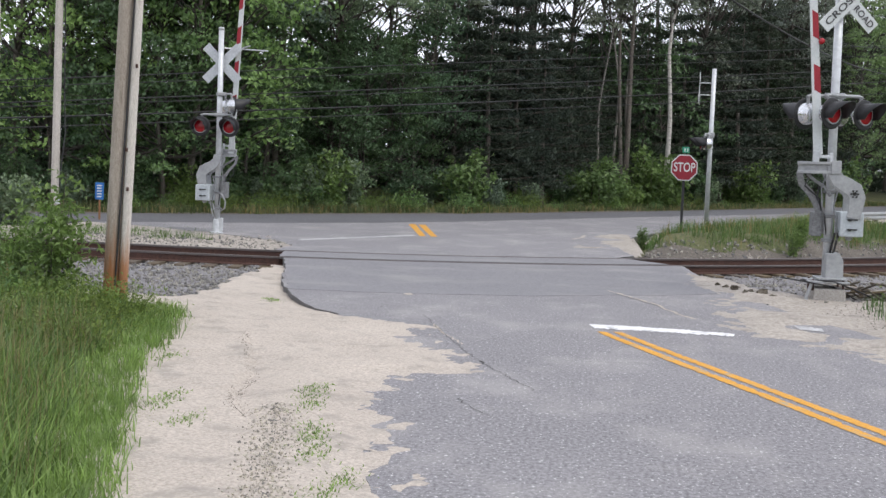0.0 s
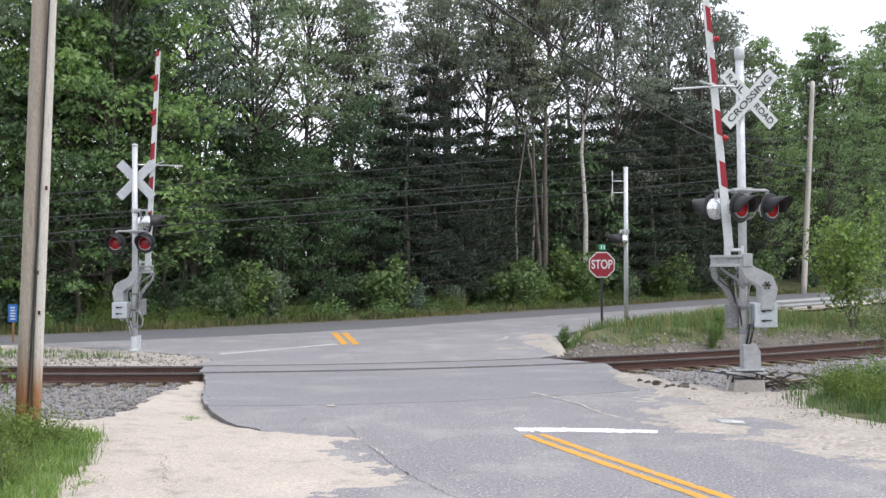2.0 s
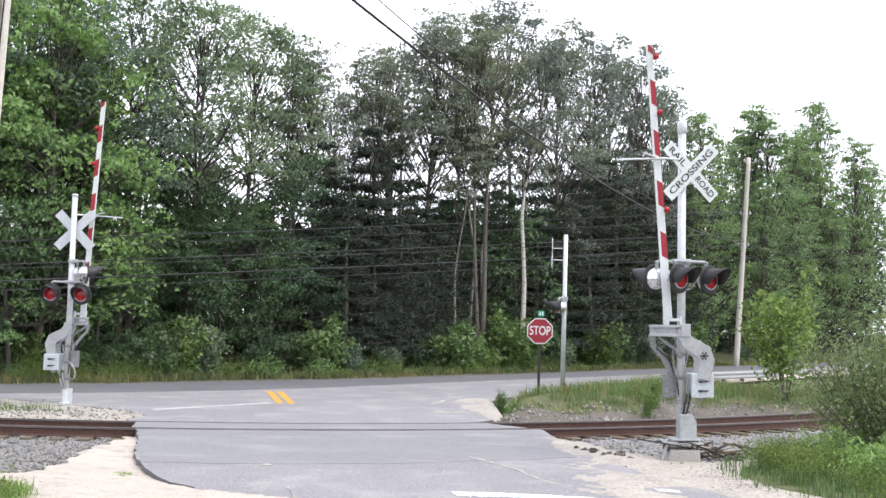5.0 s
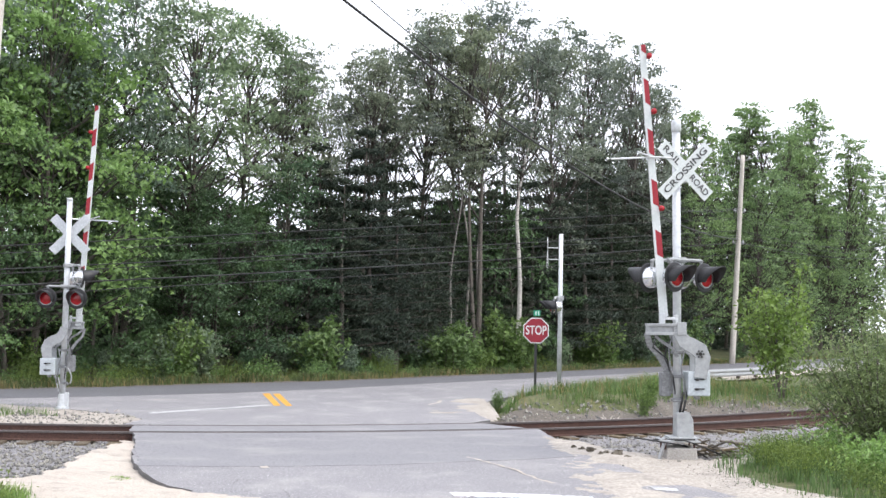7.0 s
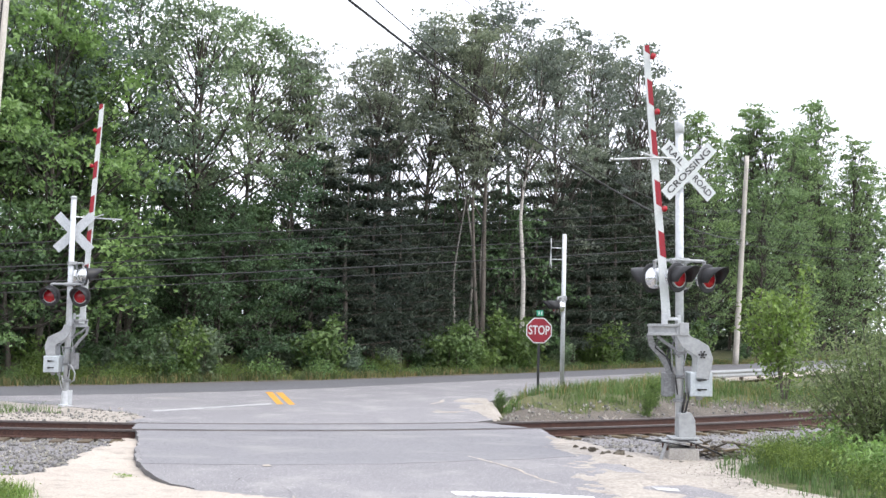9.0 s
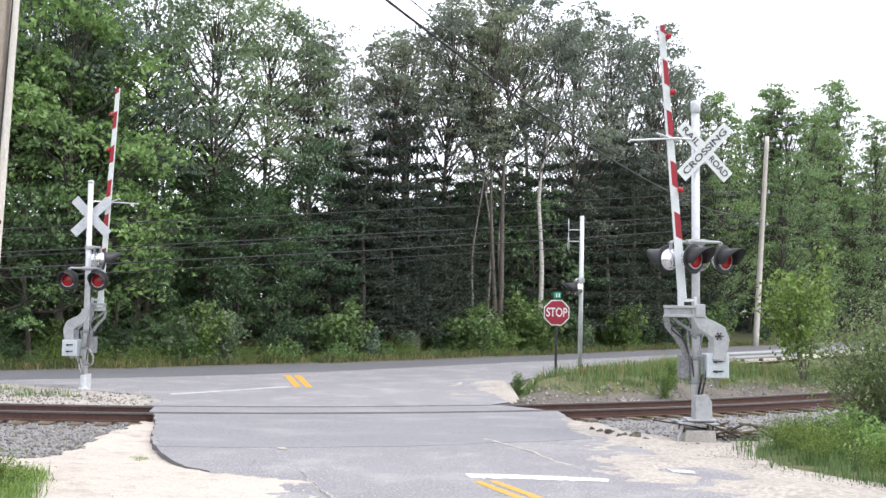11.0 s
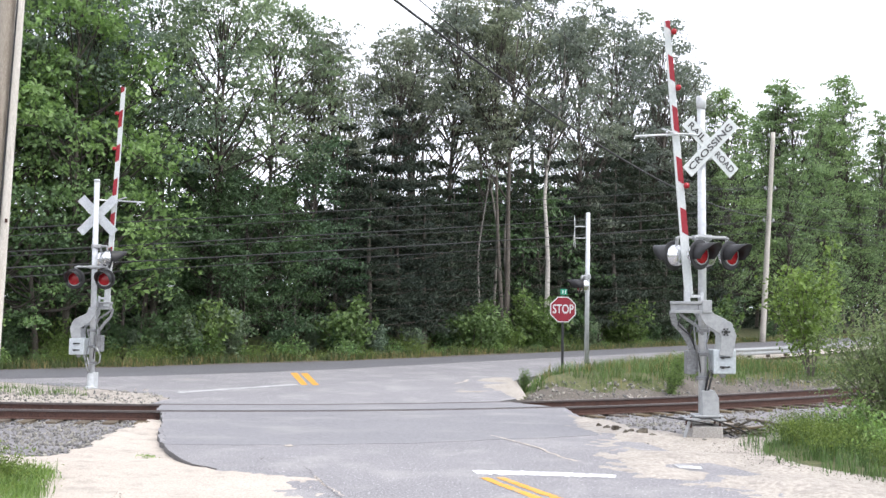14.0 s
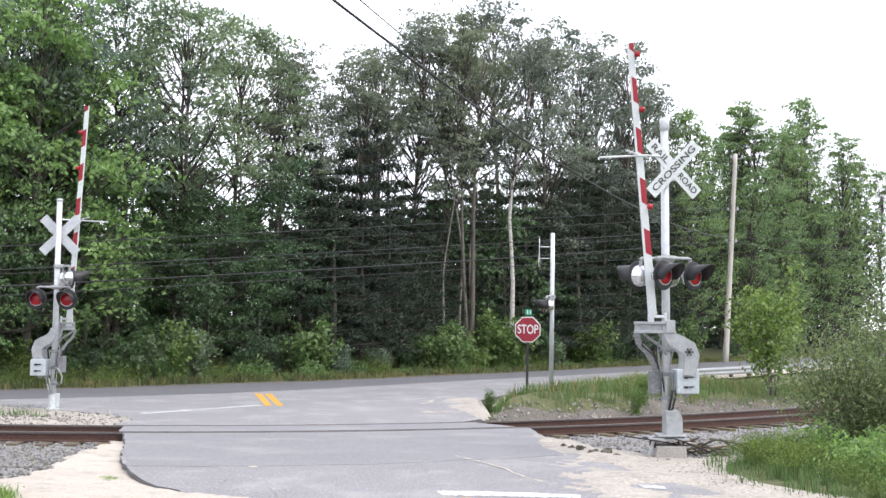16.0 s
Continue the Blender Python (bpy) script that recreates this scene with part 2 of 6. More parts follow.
M["leaf_yellow"] = leaf_mat("young_maple_leaf", (0.140, 0.238, 0.056), (0.208, 0.312, 0.082))
# dark enough to serve as the far woods' inner shade too
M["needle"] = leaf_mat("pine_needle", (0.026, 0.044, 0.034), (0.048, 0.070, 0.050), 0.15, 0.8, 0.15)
M["under"] = leaf_mat("understory_leaf", (0.056, 0.116, 0.062), (0.094, 0.170, 0.088), 0.3)
M["willow"] = leaf_mat("willow_leaf", (0.112, 0.172, 0.080), (0.190, 0.255, 0.130), 0.3)
M["bush"] = leaf_mat("bush_leaf", (0.095, 0.175, 0.060), (0.150, 0.240, 0.085))
M["grass"] = leaf_mat("green_grass", (0.060, 0.126, 0.042), (0.112, 0.192, 0.066), 0.3, 0.6)
M["grass_light"] = leaf_mat("light_green_grass", (0.118, 0.215, 0.060), (0.185, 0.300, 0.092), 0.3, 0.6)
M["verge"] = leaf_mat("rough_verge_growth", (0.058, 0.096, 0.044), (0.108, 0.150, 0.070), 0.3, 0.7)
M["grass_dry"] = leaf_mat("seeding_grass", (0.200, 0.180, 0.085), (0.270, 0.235, 0.120), 0.3, 0.7)
M["weed"] = leaf_mat("weed_leaf", (0.108, 0.178, 0.048), (0.165, 0.242, 0.066), 0.3, 0.6)


# ---- building helpers ----
def thing(name, loc, label, category, group="", rz=0.0):
    e = new(name)
    e.matrix_world = pose(*loc, 0, 0, rz)
    e.empty_display_size = 0.2
    return tagged(e, label, category, group)


def part(name, bm, mat, parent=None, label="", smooth=False):
    me = bpy.data.meshes.new(name)
    if isinstance(bm, bmesh.types.BMesh):
        bm.normal_update()
        bm.to_mesh(me)
        bm.free()
    else:
        me.from_pydata(*bm)
    for m in (mat if isinstance(mat, (list, tuple)) else (mat,)):
        me.materials.append(m)
    if smooth:
        me.polygons.foreach_set("use_smooth", [True] * len(me.polygons))
    me.update()
    ob = new(name, me)
    if parent:
        ob.parent = parent
    if label:
        ob["label"] = label
    return ob


def box(bm, size, m=None, bevel=0.0):
    """A box of that size centred on the matrix m, its edges rounded."""
    m = m or Matrix()
    if not isinstance(m, Matrix):
        m = Matrix.Translation(m)
    r = bmesh.ops.create_cube(bm, size=1.0, matrix=m @ Matrix.Diagonal((*size, 1)))
    if bevel:
        edges = list({e for v in r["verts"] for e in v.link_edges})
        bmesh.ops.bevel(bm, geom=edges, offset=bevel, segments=2, affect="EDGES", profile=0.5)
    return bm


def tube(bm, points, radii, sides=8, cap=True):
    """A tapered tube along the points."""
    rings = []
    pts = [Vector(p) for p in points]
    if not isinstance(radii, (list, tuple)):
        radii = [radii] * len(pts)
    for i, p in enumerate(pts):
        d = (pts[min(i + 1, len(pts) - 1)] - pts[max(i - 1, 0)]).normalized()
        a = d.cross(Vector((0.31, 0.95, 0.05)) if abs(d.z) > 0.8 else Vector((0, 0, 1))).normalized()
        b = d.cross(a)
        rings.append([bm.verts.new(p + (a * math.cos(k * 2 * math.pi / sides) + b * math.sin(k * 2 * math.pi / sides)) * radii[i]) for k in range(sides)])
    for r0, r1 in zip(rings, rings[1:]):
        for k in range(sides):
            bm.faces.new((r0[k], r0[(k + 1) % sides], r1[(k + 1) % sides], r1[k]))
    if cap:
        bm.faces.new(rings[0][::-1])
        bm.faces.new(rings[-1])
    return bm


def lathe(bm, profile, m=None, sides=20):
    """Turns (radius, height) pairs round z."""
    m = m or Matrix()
    rings = [[bm.verts.new(m @ Vector((r * math.cos(k * 2 * math.pi / sides), r * math.sin(k * 2 * math.pi / sides), h))) for k in range(sides)] for r, h in profile]
    for r0, r1 in zip(rings, rings[1:]):
        for k in range(sides):
            bm.faces.new((r0[k], r0[(k + 1) % sides], r1[(k + 1) % sides], r1[k]))
    bm.faces.new(rings[0][::-1])
    bm.faces.new(rings[-1])
    return bm


def prism(bm, outline, depth, m=None, bevel=0.0):
    """An outline in x, z, extruded along y by depth, centred."""
    m = m or Matrix()
    a = [bm.verts.new(m @ Vector((x, -depth / 2, z))) for x, z in outline]
    b = [bm.verts.new(m @ Vector((x, depth / 2, z))) for x, z in outline]
    n = len(outline)
    f = [bm.faces.new(a), bm.faces.new(b[::-1])]
    for i in range(n):
        f.append(bm.faces.new((a[i], b[i], b[(i + 1) % n], a[(i + 1) % n])))
    bmesh.ops.recalc_face_normals(bm, faces=f)
    if bevel:
        bmesh.ops.bevel(bm, geom=list({e for q in f[:2] for e in q.edges}), offset=bevel, segments=1, affect="EDGES")
    return bm


def lettering(text, height, depth=0.004):
    """Flat letters standing in the x-z plane, facing -y, centred."""
    cu = bpy.data.curves.new("lettering", "FONT")
    cu.offset = 0.005 * height / 0.27
    cu.body, cu.size, cu.extrude, cu.align_x, cu.align_y = text, height / 0.72, depth / 2, "CENTER", "CENTER"
    ob = new("lettering", cu)
    me = bpy.data.meshes.new_from_object(ob.evaluated_get(bpy.context.evaluated_depsgraph_get()))
    bpy.data.objects.remove(ob)
    me.transform(Matrix.Rotation(radians(90), 4, "X"))
    return me


def letters(name, text, height, mat, parent, m, width=None, bold=0.0):
    me = lettering(text, height)
    if width:
        xs = [v.co.x for v in me.vertices]
        me.transform(Matrix.Diagonal((width / (max(xs) - min(xs)), 1, 1, 1)))
    me.transform(m)
    me.materials.append(mat)
    ob = new(name, me)
    ob.parent = parent
    return ob


def smooth01(x, a, b):
    t = np.clip((x - a) / (b - a), 0, 1)
    return t * t * (3 - 2 * t)


def value_noise(x, y, scale, seed=0):
    """Smooth noise in -1..1 on arrays."""
    g = np.random.RandomState(seed).rand(64, 64) * 2 - 1
    u, v = np.asarray(x) * scale + 1000, np.asarray(y) * scale + 1000
    i, j = np.floor(u).astype(int), np.floor(v).astype(int)
    fu, fv = u - i, v - j
    fu, fv = fu * fu * (3 - 2 * fu), fv * fv * (3 - 2 * fv)
    a, b = g[i % 64, j % 64], g[(i + 1) % 64, j % 64]
    c, d = g[i % 64, (j + 1) % 64], g[(i + 1) % 64, (j + 1) % 64]
    return (a * (1 - fu) + b * fu) * (1 - fv) + (c * (1 - fu) + d * fu) * fv


def sheet(name, xs, ys, height, mat, keep=None, label="", category="", kind="structure"):
    """A height field over a grid; cells where keep is false are left out."""
    X, Y = np.meshgrid(xs, ys)
    Z = height(X, Y)
    nx, ny = len(xs), len(ys)
    v = np.stack([X, Y, Z], -1).reshape(-1, 3)
    i = np.arange(nx * ny).reshape(ny, nx)
    q = np.stack([i[:-1, :-1], i[:-1, 1:], i[1:, 1:], i[1:, :-1]], -1).reshape(-1, 4)
    if keep is not None:
        k = keep(X, Y, Z).reshape(-1)
        q = q[k[q].any(1)]
        used = np.unique(q)
        back = np.zeros(nx * ny, int)
        back[used] = np.arange(len(used))
        v, q = v[used], back[q]
    ob = part(name, (v.tolist(), [], q.tolist()), mat, None, "", True)
    return tagged(ob, label, category, "", kind)


# ---- plan of the lines on the ground ----
def near_rail(x):
    x = np.asarray(x, float)
    c = np.clip(x, -8.4, 9.0)
    return 24.9966 + 0.40483 * c + 0.024421 * c ** 2 + 0.0000471 * c ** 3 + (x - c) * (0.40483 + 0.048842 * c + 0.0001413 * c ** 2)


def rail_frame(x, off):
    """A point off metres beyond the near rail, at right angles to it."""
    s = (near_rail(x + 0.05) - near_rail(x - 0.05)) / 0.1
    n = math.hypot(1, s)
    return x - off * s / n, float(near_rail(x)) + off / n


def lerp_line(pts):
    pts = sorted(pts)
    a = np.array(pts)
    return lambda t: np.interp(t, a[:, 0], a[:, 1])


# edges as x by y
road_left = [(-1.0, -12), (-1.0, 5), (-1.2, 7.4), (-1.6, 8.7), (-1.95, 10.5), (-2.3, 12.5), (-2.7, 14.2), (-3.1, 15.7), (-3.6, 16.3), (-4.15, 17.5), (-4.6, 18.8),
             (-4.95, 20.2), (-5.3, 21.8), (-5.6, 23.4), (-5.85, 24.9), (-6.3, 26.4), (-7.1, 27.6), (-8.7, 28.9), (-11.0, 30.3), (-15.0, 31.6), (-24.0, 33.2), (-60.0, 37.0)]
sand_edge_left = lerp_line([(-12, -0.9), (5, -1.0), (7.4, -1.13), (8.7, -1.5), (10.5, -1.85), (11.6, -1.98), (11.85, -1.5), (12.05, -1.05), (12.5, -1.25), (13.2, -1.62), (13.9, -2.08),
                            (14.4, -1.9), (15.0, -2.2), (15.5, -2.9), (16.1, -3.5), (17.5, -4.25), (20, -4.9), (23, -5.6), (30, -7)])
sand_edge_right = lerp_line([(-5, 7.6), (5, 6.4), (9, 5.6), (12, 4.75), (14.4, 3.7), (15.2, 3.25), (15.5, 2.85), (15.7, 2.45), (16.6, 2.36), (17.4, 2.36), (18.4, 2.42), (19.8, 2.32), (21.1, 2.30), (22.2, 1.86), (24.2, 1.95)])
grass_edge_left = lerp_line([(-5, -1.8), (5, -2.2), (7, -2.75), (9.3, -3.55), (11.2, -4.15), (12.9, -4.4), (14.9, -5.0), (15.6, -5.4), (16.2, -7.0), (17.5, -8.5), (20, -9.4), (24, -9.5)])
grass_edge_right = lerp_line([(-5, 9.2), (8, 8.0), (13, 6.6), (15.5, 5.55), (16.4, 5.0), (17.2, 4.35), (18.6, 4.2), (19.6, 4.5), (20.4, 5.0), (21.6, 5.6), (23.2, 6.6), (24.5, 8.0)])
# edges as y by x
main_far = lerp_line([(-60, 10.0), (-30, 23.6), (-13.3, 35.2), (-9.07, 39.0), (-3.83, 44.3), (2.9, 53.3), (13.2, 68.4), (27.2, 89.3), (60, 138)])
main_strip = lerp_line([(-60, 6.0), (-30, 19.2), (-11.85, 31.6), (-9.25, 33.4), (-6.4, 35.8), (-3.35, 39.4), (0.36, 44.9), (2.62, 48.0), (7.2, 54.2), (14.5, 64.5), (28.5, 85.5), (60, 132.5)])
main_near = lerp_line([(1.2, 33.2), (1.9, 36.0), (3.6, 40.5), (7.15, 47.0), (12.9, 55.0), (30, 80.6), (60, 125.0)])


# ---- ground ----
def terrain(x, y):
    z = np.full(np.shape(x), -0.36)
    z = z + 0.40 * smooth01(grass_edge_left(y) - x, -0.3, 1.2) * (1 - smooth01(y, 15.0, 17.5))
    z = z + 0.35 * smooth01(x - grass_edge_right(y), -0.9, 0.35) * (1 - smooth01(y - near_rail(x), -3.2, -1.8))
    past = y - near_rail(x)
    mound = smooth01(past, 3.6, 6.6) * smooth01(x, 1.1, 2.6) * smooth01(main_near(x) - y, 0.6, 5.0)
    z = z + 0.66 * mound * (1 - 0.45 * smooth01(x, 6, 14))
    far = y - main_far(x)
    z = z + 0.33 * smooth01(far, -0.4, 0.4) + 0.5 * smooth01(far, 2, 14)
    left_isle = smooth01(past, 2.0, 3.5) * (1 - smooth01(x, -7.0, -5.8)) * (1 - smooth01(y, 28.5, 33.5))
    z = z + 0.16 * left_isle
    rough_bits = 0.03 * value_noise(x, y, 0.9, 3) + 0.05 * value_noise(x, y, 0.25, 4)
    return z + rough_bits * (0.3 + 0.7 * smooth01(np.maximum(far, mound * 2), 0.0, 2.0))


near_x, near_y = np.arange(-45, 60.1, 0.6), np.arange(-15, 100.1, 0.6)
gx = np.concatenate([np.array([-1500, -700, -300, -150, -90, -60]), near_x, np.array([80, 120, 220, 450, 900, 1500])])
gy = np.concatenate([np.array([-1500, -600, -250, -120, -50, -25]), near_y, np.array([108, 125, 160, 220, 350, 700, 1500])])
ground = sheet("ground", gx, gy, terrain, M["ground"], None, "grass-covered sandy soil with fallen litter under the woods", "ground")


def slab(name, outline, top, thick, mat, label, category="road"):
    """A flat sheet with a thick, slightly crumbled edge."""
    bm = bmesh.new()
    loop = []
    n = len(outline)
    rng = random.Random(5)
    for i in range(n):
        a, b = Vector(outline[i]), Vector(outline[(i + 1) % n])
        k = max(1, min(40, int((b - a).length / 0.25))) if max(abs(a.x), abs(a.y), abs(b.x), abs(b.y)) < 40 else 1
        for j in range(k):
            p = a.lerp(b, j / k)
            loop.append((p.x + (rng.uniform(-0.03, 0.03) if k > 1 else 0), p.y + (rng.uniform(-0.03, 0.03) if k > 1 else 0)))
    tops = [bm.verts.new((x, y, top)) for x, y in loop]
    lows = [bm.verts.new((x, y, top - thick)) for x, y in loop]
    bm.faces.new(tops)
    m = len(loop)
    for i in range(m):
        bm.faces.new((tops[i], tops[(i + 1) % m], lows[(i + 1) % m], lows[i]))
    # side faces take the darker edge colour, the top the given one
    for f in bm.faces:
        f.material_index = 0 if len(f.verts) > 4 else 1
    bmesh.ops.triangulate(bm, faces=[f for f in bm.faces if len(f.verts) > 4])
    bmesh.ops.recalc_face_normals(bm, faces=bm.faces[:])
    return tagged(part(name, bm, [mat, M["asphalt_edge"]]), label, category, "", "structure")


def strip_between(name, x0, x1, step, low, high, z, mat, label, category="road"):
    """A flat strip from low(x) to high(x)."""
    xs = np.arange(x0, x1 + 1e-6, step)
    v, f = [], []
    for x in xs:
        v += [(x, float(low(x)), z), (x, float(high(x)), z), (x, float(low(x)), z - 0.12), (x, float(high(x)), z - 0.12)]
    for i in range(len(xs) - 1):
        a, b = i * 4, i * 4 + 4
        f += [(a, b, b + 1, a + 1), (a, a + 2, b + 2, b), (a + 1, b + 1, b + 3, a + 3)]
    return tagged(part(name, (v, [], f), mat), label, category, "", "structure")


# the near road runs up to, over and past the rails; two slots are left for the rails
RAIL_CUTS = (-0.13, 0.13), (1.375, 1.635)
right_edge = [(8.0, -12), (7.6, 5), (6.6, 9), (5.5, 12), (4.6, 14.6), (3.9, 16.3), (3.3, 17.8), (2.8, 20.5), (2.4, 23.0)]


def rail_line(x0, x1, off, n=24):
    return [rail_frame(x0 + (x1 - x0) * i / n, off) for i in range(n + 1)]


XL, XR = -5.72, 1.95
near_cut = rail_line(XL, XR + 0.2, RAIL_CUTS[0][0])
slab("road_near", right_edge + near_cut[::-1] + [p for p in road_left if p[1] < near_cut[0][1] - 0.15][::-1], 0.0, 0.22, M["asphalt"],
     "weathered grey asphalt road with cracked surface and sanded edge")
apron = slab("road_apron", [(-5.62, 23.3)] + [p for p in rail_line(XL + 0.15, XR + 0.1, -0.17)] + [(2.25, 22.6), (2.35, 20.6), (1.4, 19.9), (0.75, 19.7), (-0.6, 18.9), (-2.5, 18.35), (-3.5, 18.2), (-4.35, 18.2), (-4.9, 20.2), (-5.3, 21.9)], 0.006, 0.05, M["asphalt_apron"],
     "slightly darker, smoother asphalt laid along the rails")
apron.data.materials[1] = M["asphalt_apron"]
slab("road_between_rails", rail_line(XL - 0.1, XR + 0.05, RAIL_CUTS[0][1]) + rail_line(XL - 0.2, XR - 0.25, RAIL_CUTS[1][0])[::-1], 0.006, 0.2, M["asphalt_apron"],
     "grey asphalt infill between the two rails")
far_cut = rail_line(XL - 0.45, XR - 0.35, RAIL_CUTS[1][1])
far_left = [p for p in road_left if p[1] > far_cut[0][1] + 0.2]
strip_pts = [(float(x), float(main_strip(x))) for x in np.linspace(-60, 60, 81)]
near_pts = [(60.0, 125.0), (30, 80.6), (12.9, 55.0), (7.15, 47.0), (3.6, 40.5), (1.9, 36.0), (1.2, 33.2), (0.95, 31.4), (1.1, 29.4), (1.3, 28.0)]
slab("road_far", far_cut[::-1] + far_left + [p for p in strip_pts if p[0] > -14 or p[1] > 40] + near_pts, 0.0, 0.2, M["asphalt"],
     "pale worn asphalt apron where the roads meet")
strip_between("road_main", -60, 60, 1.0, main_strip, main_far, 0.004, M["asphalt_dark"], "dark grey asphalt lane of the main road")


# ---- sand and gravel lying on and beside the road ----
def sand_left_height(x, y):
    d = sand_edge_left(y) - x + 0.12 * value_noise(x, y, 2.3, 18) + 0.06 * value_noise(x, y, 6.5, 19)
    base = 0.050 * smooth01(d, -0.05, 0.55) - 0.085 * smooth01(y, 15.2, 17.5)
    thin = 0.004 * value_noise(x, y, 2.6, 20) + 0.004 * value_noise(x, y, 6.0, 24) + 0.004 * value_noise(x, y, 13.0, 25)
    z = base + (thin + 0.002) * (1 - smooth01(d, 0.0, 0.5)) - 0.016 * smooth01(-d, 0.0, 0.9) + 0.004 * np.maximum(d, 0)
    rut_x = np.interp(y, [9.1, 9.7, 10.2, 11.0, 12.9, 13.6], [-2.48, -2.74, -2.89, -3.0, -3.53, -3.75]) + 0.05 * value_noise(y, y, 2.3, 17)
    rut = -0.055 * smooth01(x - rut_x, -0.05, 0.02) * (1 - smooth01(x - rut_x, 0.05, 0.40)) * smooth01(y, 8.8, 9.6) * (1 - smooth01(y, 12.3, 13.6))
    z = z + rut + (0.018 * value_noise(x, y, 1.1, 7) + 0.014 * value_noise(x, y, 3.3, 8) + 0.008 * value_noise(x, y, 8.0, 9)) * smooth01(d, -0.1, 0.5)
    return z + 0.10 * smooth01(-5.0 - x, 0, 1.2) * smooth01(15.5 - y, 0, 2)


sheet("sand_shoulder", np.arange(-7.4, -0.55, 0.05), np.arange(4.5, 24.0, 0.06), sand_left_height, M["sand"],
      lambda X, Y, Z: (Z > -0.15 - 0.2 * smooth01(Y, 15.0, 16.5)) & (X < sand_edge_left(Y) + 0.8) & (X > grass_edge_left(Y) - 0.4 + 0.25 * value_noise(X, Y, 1.4, 71)) & (Y < near_rail(X) - 0.55) & ((Y < 15.2) | (X < sand_edge_left(Y) + 0.12)) & ((Y < 16.7) | (X > -5.65 - 0.25 * value_noise(Y, Y, 1.1, 5))),
      "pale trodden sand shoulder with a washed-out rut", "sand")


def sand_right_height(x, y):
    d = x - sand_edge_right(y) + 0.22 * value_noise(x, y, 1.5, 16) + 0.08 * value_noise(x, y, 5.5, 14)
    thin = 0.005 * value_noise(x, y, 2.2, 26) + 0.004 * value_noise(x, y, 6.0, 27) + 0.004 * value_noise(x, y, 12.0, 28)
    z = 0.035 * smooth01(d, 0.0, 0.6) + thin * (1 - smooth01(d, 0.0, 0.6)) - 0.014 * smooth01(-d, 0.0, 0.8) - 0.010 * np.maximum(d, 0)
    return z + (0.022 * value_noise(x, y, 1.3, 11) + 0.012 * value_noise(x, y, 3.7, 12)) * smooth01(d, 0.0, 0.6) + (0.09 * value_noise(x, y, 0.9, 13) - 0.012) * smooth01(d, 0.15, 0.5) * (1 - smooth01(d, 1.2, 1.9)) * (1 - smooth01(y, 18.5, 20.5))


sheet("sand_verge", np.arange(1.5, 8.4, 0.06), np.arange(9.0, 25.2, 0.07), sand_right_height, M["silt"],
      lambda X, Y, Z: (Z > -0.12) & (X < grass_edge_right(Y) + 0.35) & (Y < near_rail(X) - np.interp(X, [1.9, 2.84, 3.74, 5.0], [1.1, 4.1, 6.4, 7.0]) + 0.45 * value_noise(X, Y, 1.3, 15)) & (X > sand_edge_right(Y) - 0.7),
      "pale sand and silt washed along the road edge", "sand")


edge_y = lerp_line([p for p in road_left if p[0] < -5.8])


def isle_height(x, y):
    d, e = y - near_rail(x), edge_y(x) - y
    z = -0.09 - 0.13 * (1 - smooth01(d, 1.9, 3.2)) + 0.095 * (1 - smooth01(e, -0.1, 0.7)) * smooth01(d, 2.0, 3.0)
    return z + np.where(e < 0, 0.10 * e, 0) + (0.025 * value_noise(x, y, 1.2, 21) + 0.012 * value_noise(x, y, 4, 22)) * (0.3 + 0.7 * smooth01(e, 0, 0.6))


sheet("sand_island", np.arange(-22, -5.6, 0.1), np.arange(23.6, 34, 0.08), isle_height, M["silt"],
      lambda X, Y, Z: (Y > near_rail(X) + 1.75) & (X < -5.75 - 0.1 * smooth01(Y - near_rail(X), 2, 4)) & (Y < edge_y(X) + 0.22 + 0.12 * value_noise(X, Y, 2.0, 23)), "pale gravelly sand beside the tracks", "sand")


def isle_right_height(x, y):
    e = np.interp(y, [26, 27.5, 29.5, 31.5, 33.2, 36, 38.5], [1.7, 1.45, 1.15, 0.8, 0.75, 1.4, 2.5])
    d = x - e
    return 0.02 * smooth01(d, 0, 0.6) + np.where(d < 0, 0.03 * d, 0) + 0.035 * value_noise(x, y, 0.9, 31) + 0.012 * value_noise(x, y, 3.1, 32) + 0.1 * smooth01(d, 0.8, 2.0) * smooth01(y, 30, 32) - 0.16 * smooth01(x, 1.3, 2.0)


sheet("sand_corner", np.arange(-1.2, 4.2, 0.1), np.arange(27.2, 42, 0.1), isle_right_height, M["silt"],
      lambda X, Y, Z: (Z > -0.03) & (Y > near_rail(X) + 2.2) & (Y < main_near(X) + 4) & (X < 2.0), "pale sand spilled over the road corner", "sand")
sheet("sand_road_edge", np.arange(4.5, 30, 0.25), np.arange(40, 82, 0.25),
      lambda x, y: 0.02 - 0.05 * smooth01(np.abs(y - main_near(x) + 0.3), 0.7, 1.5) + 0.02 * value_noise(x, y, 0.7, 41), M["sand"],
      lambda X, Y, Z: (np.abs(Y - main_near(X) + 0.3) < 1.6), "pale sand along the main road edge", "sand")
sheet("sand_far_edge", np.arange(-30, 40, 0.25), np.arange(22, 112, 0.25),
      lambda x, y: 0.015 - 0.06 * smooth01(np.abs(y - main_far(x) - 0.25), 0.35, 0.9) + 0.02 * value_noise(x, y, 0.7, 42), M["dirt"],
      lambda X, Y, Z: (np.abs(Y - main_far(X) - 0.25) < 1.0), "dusty gravel edge of the main road", "sand")


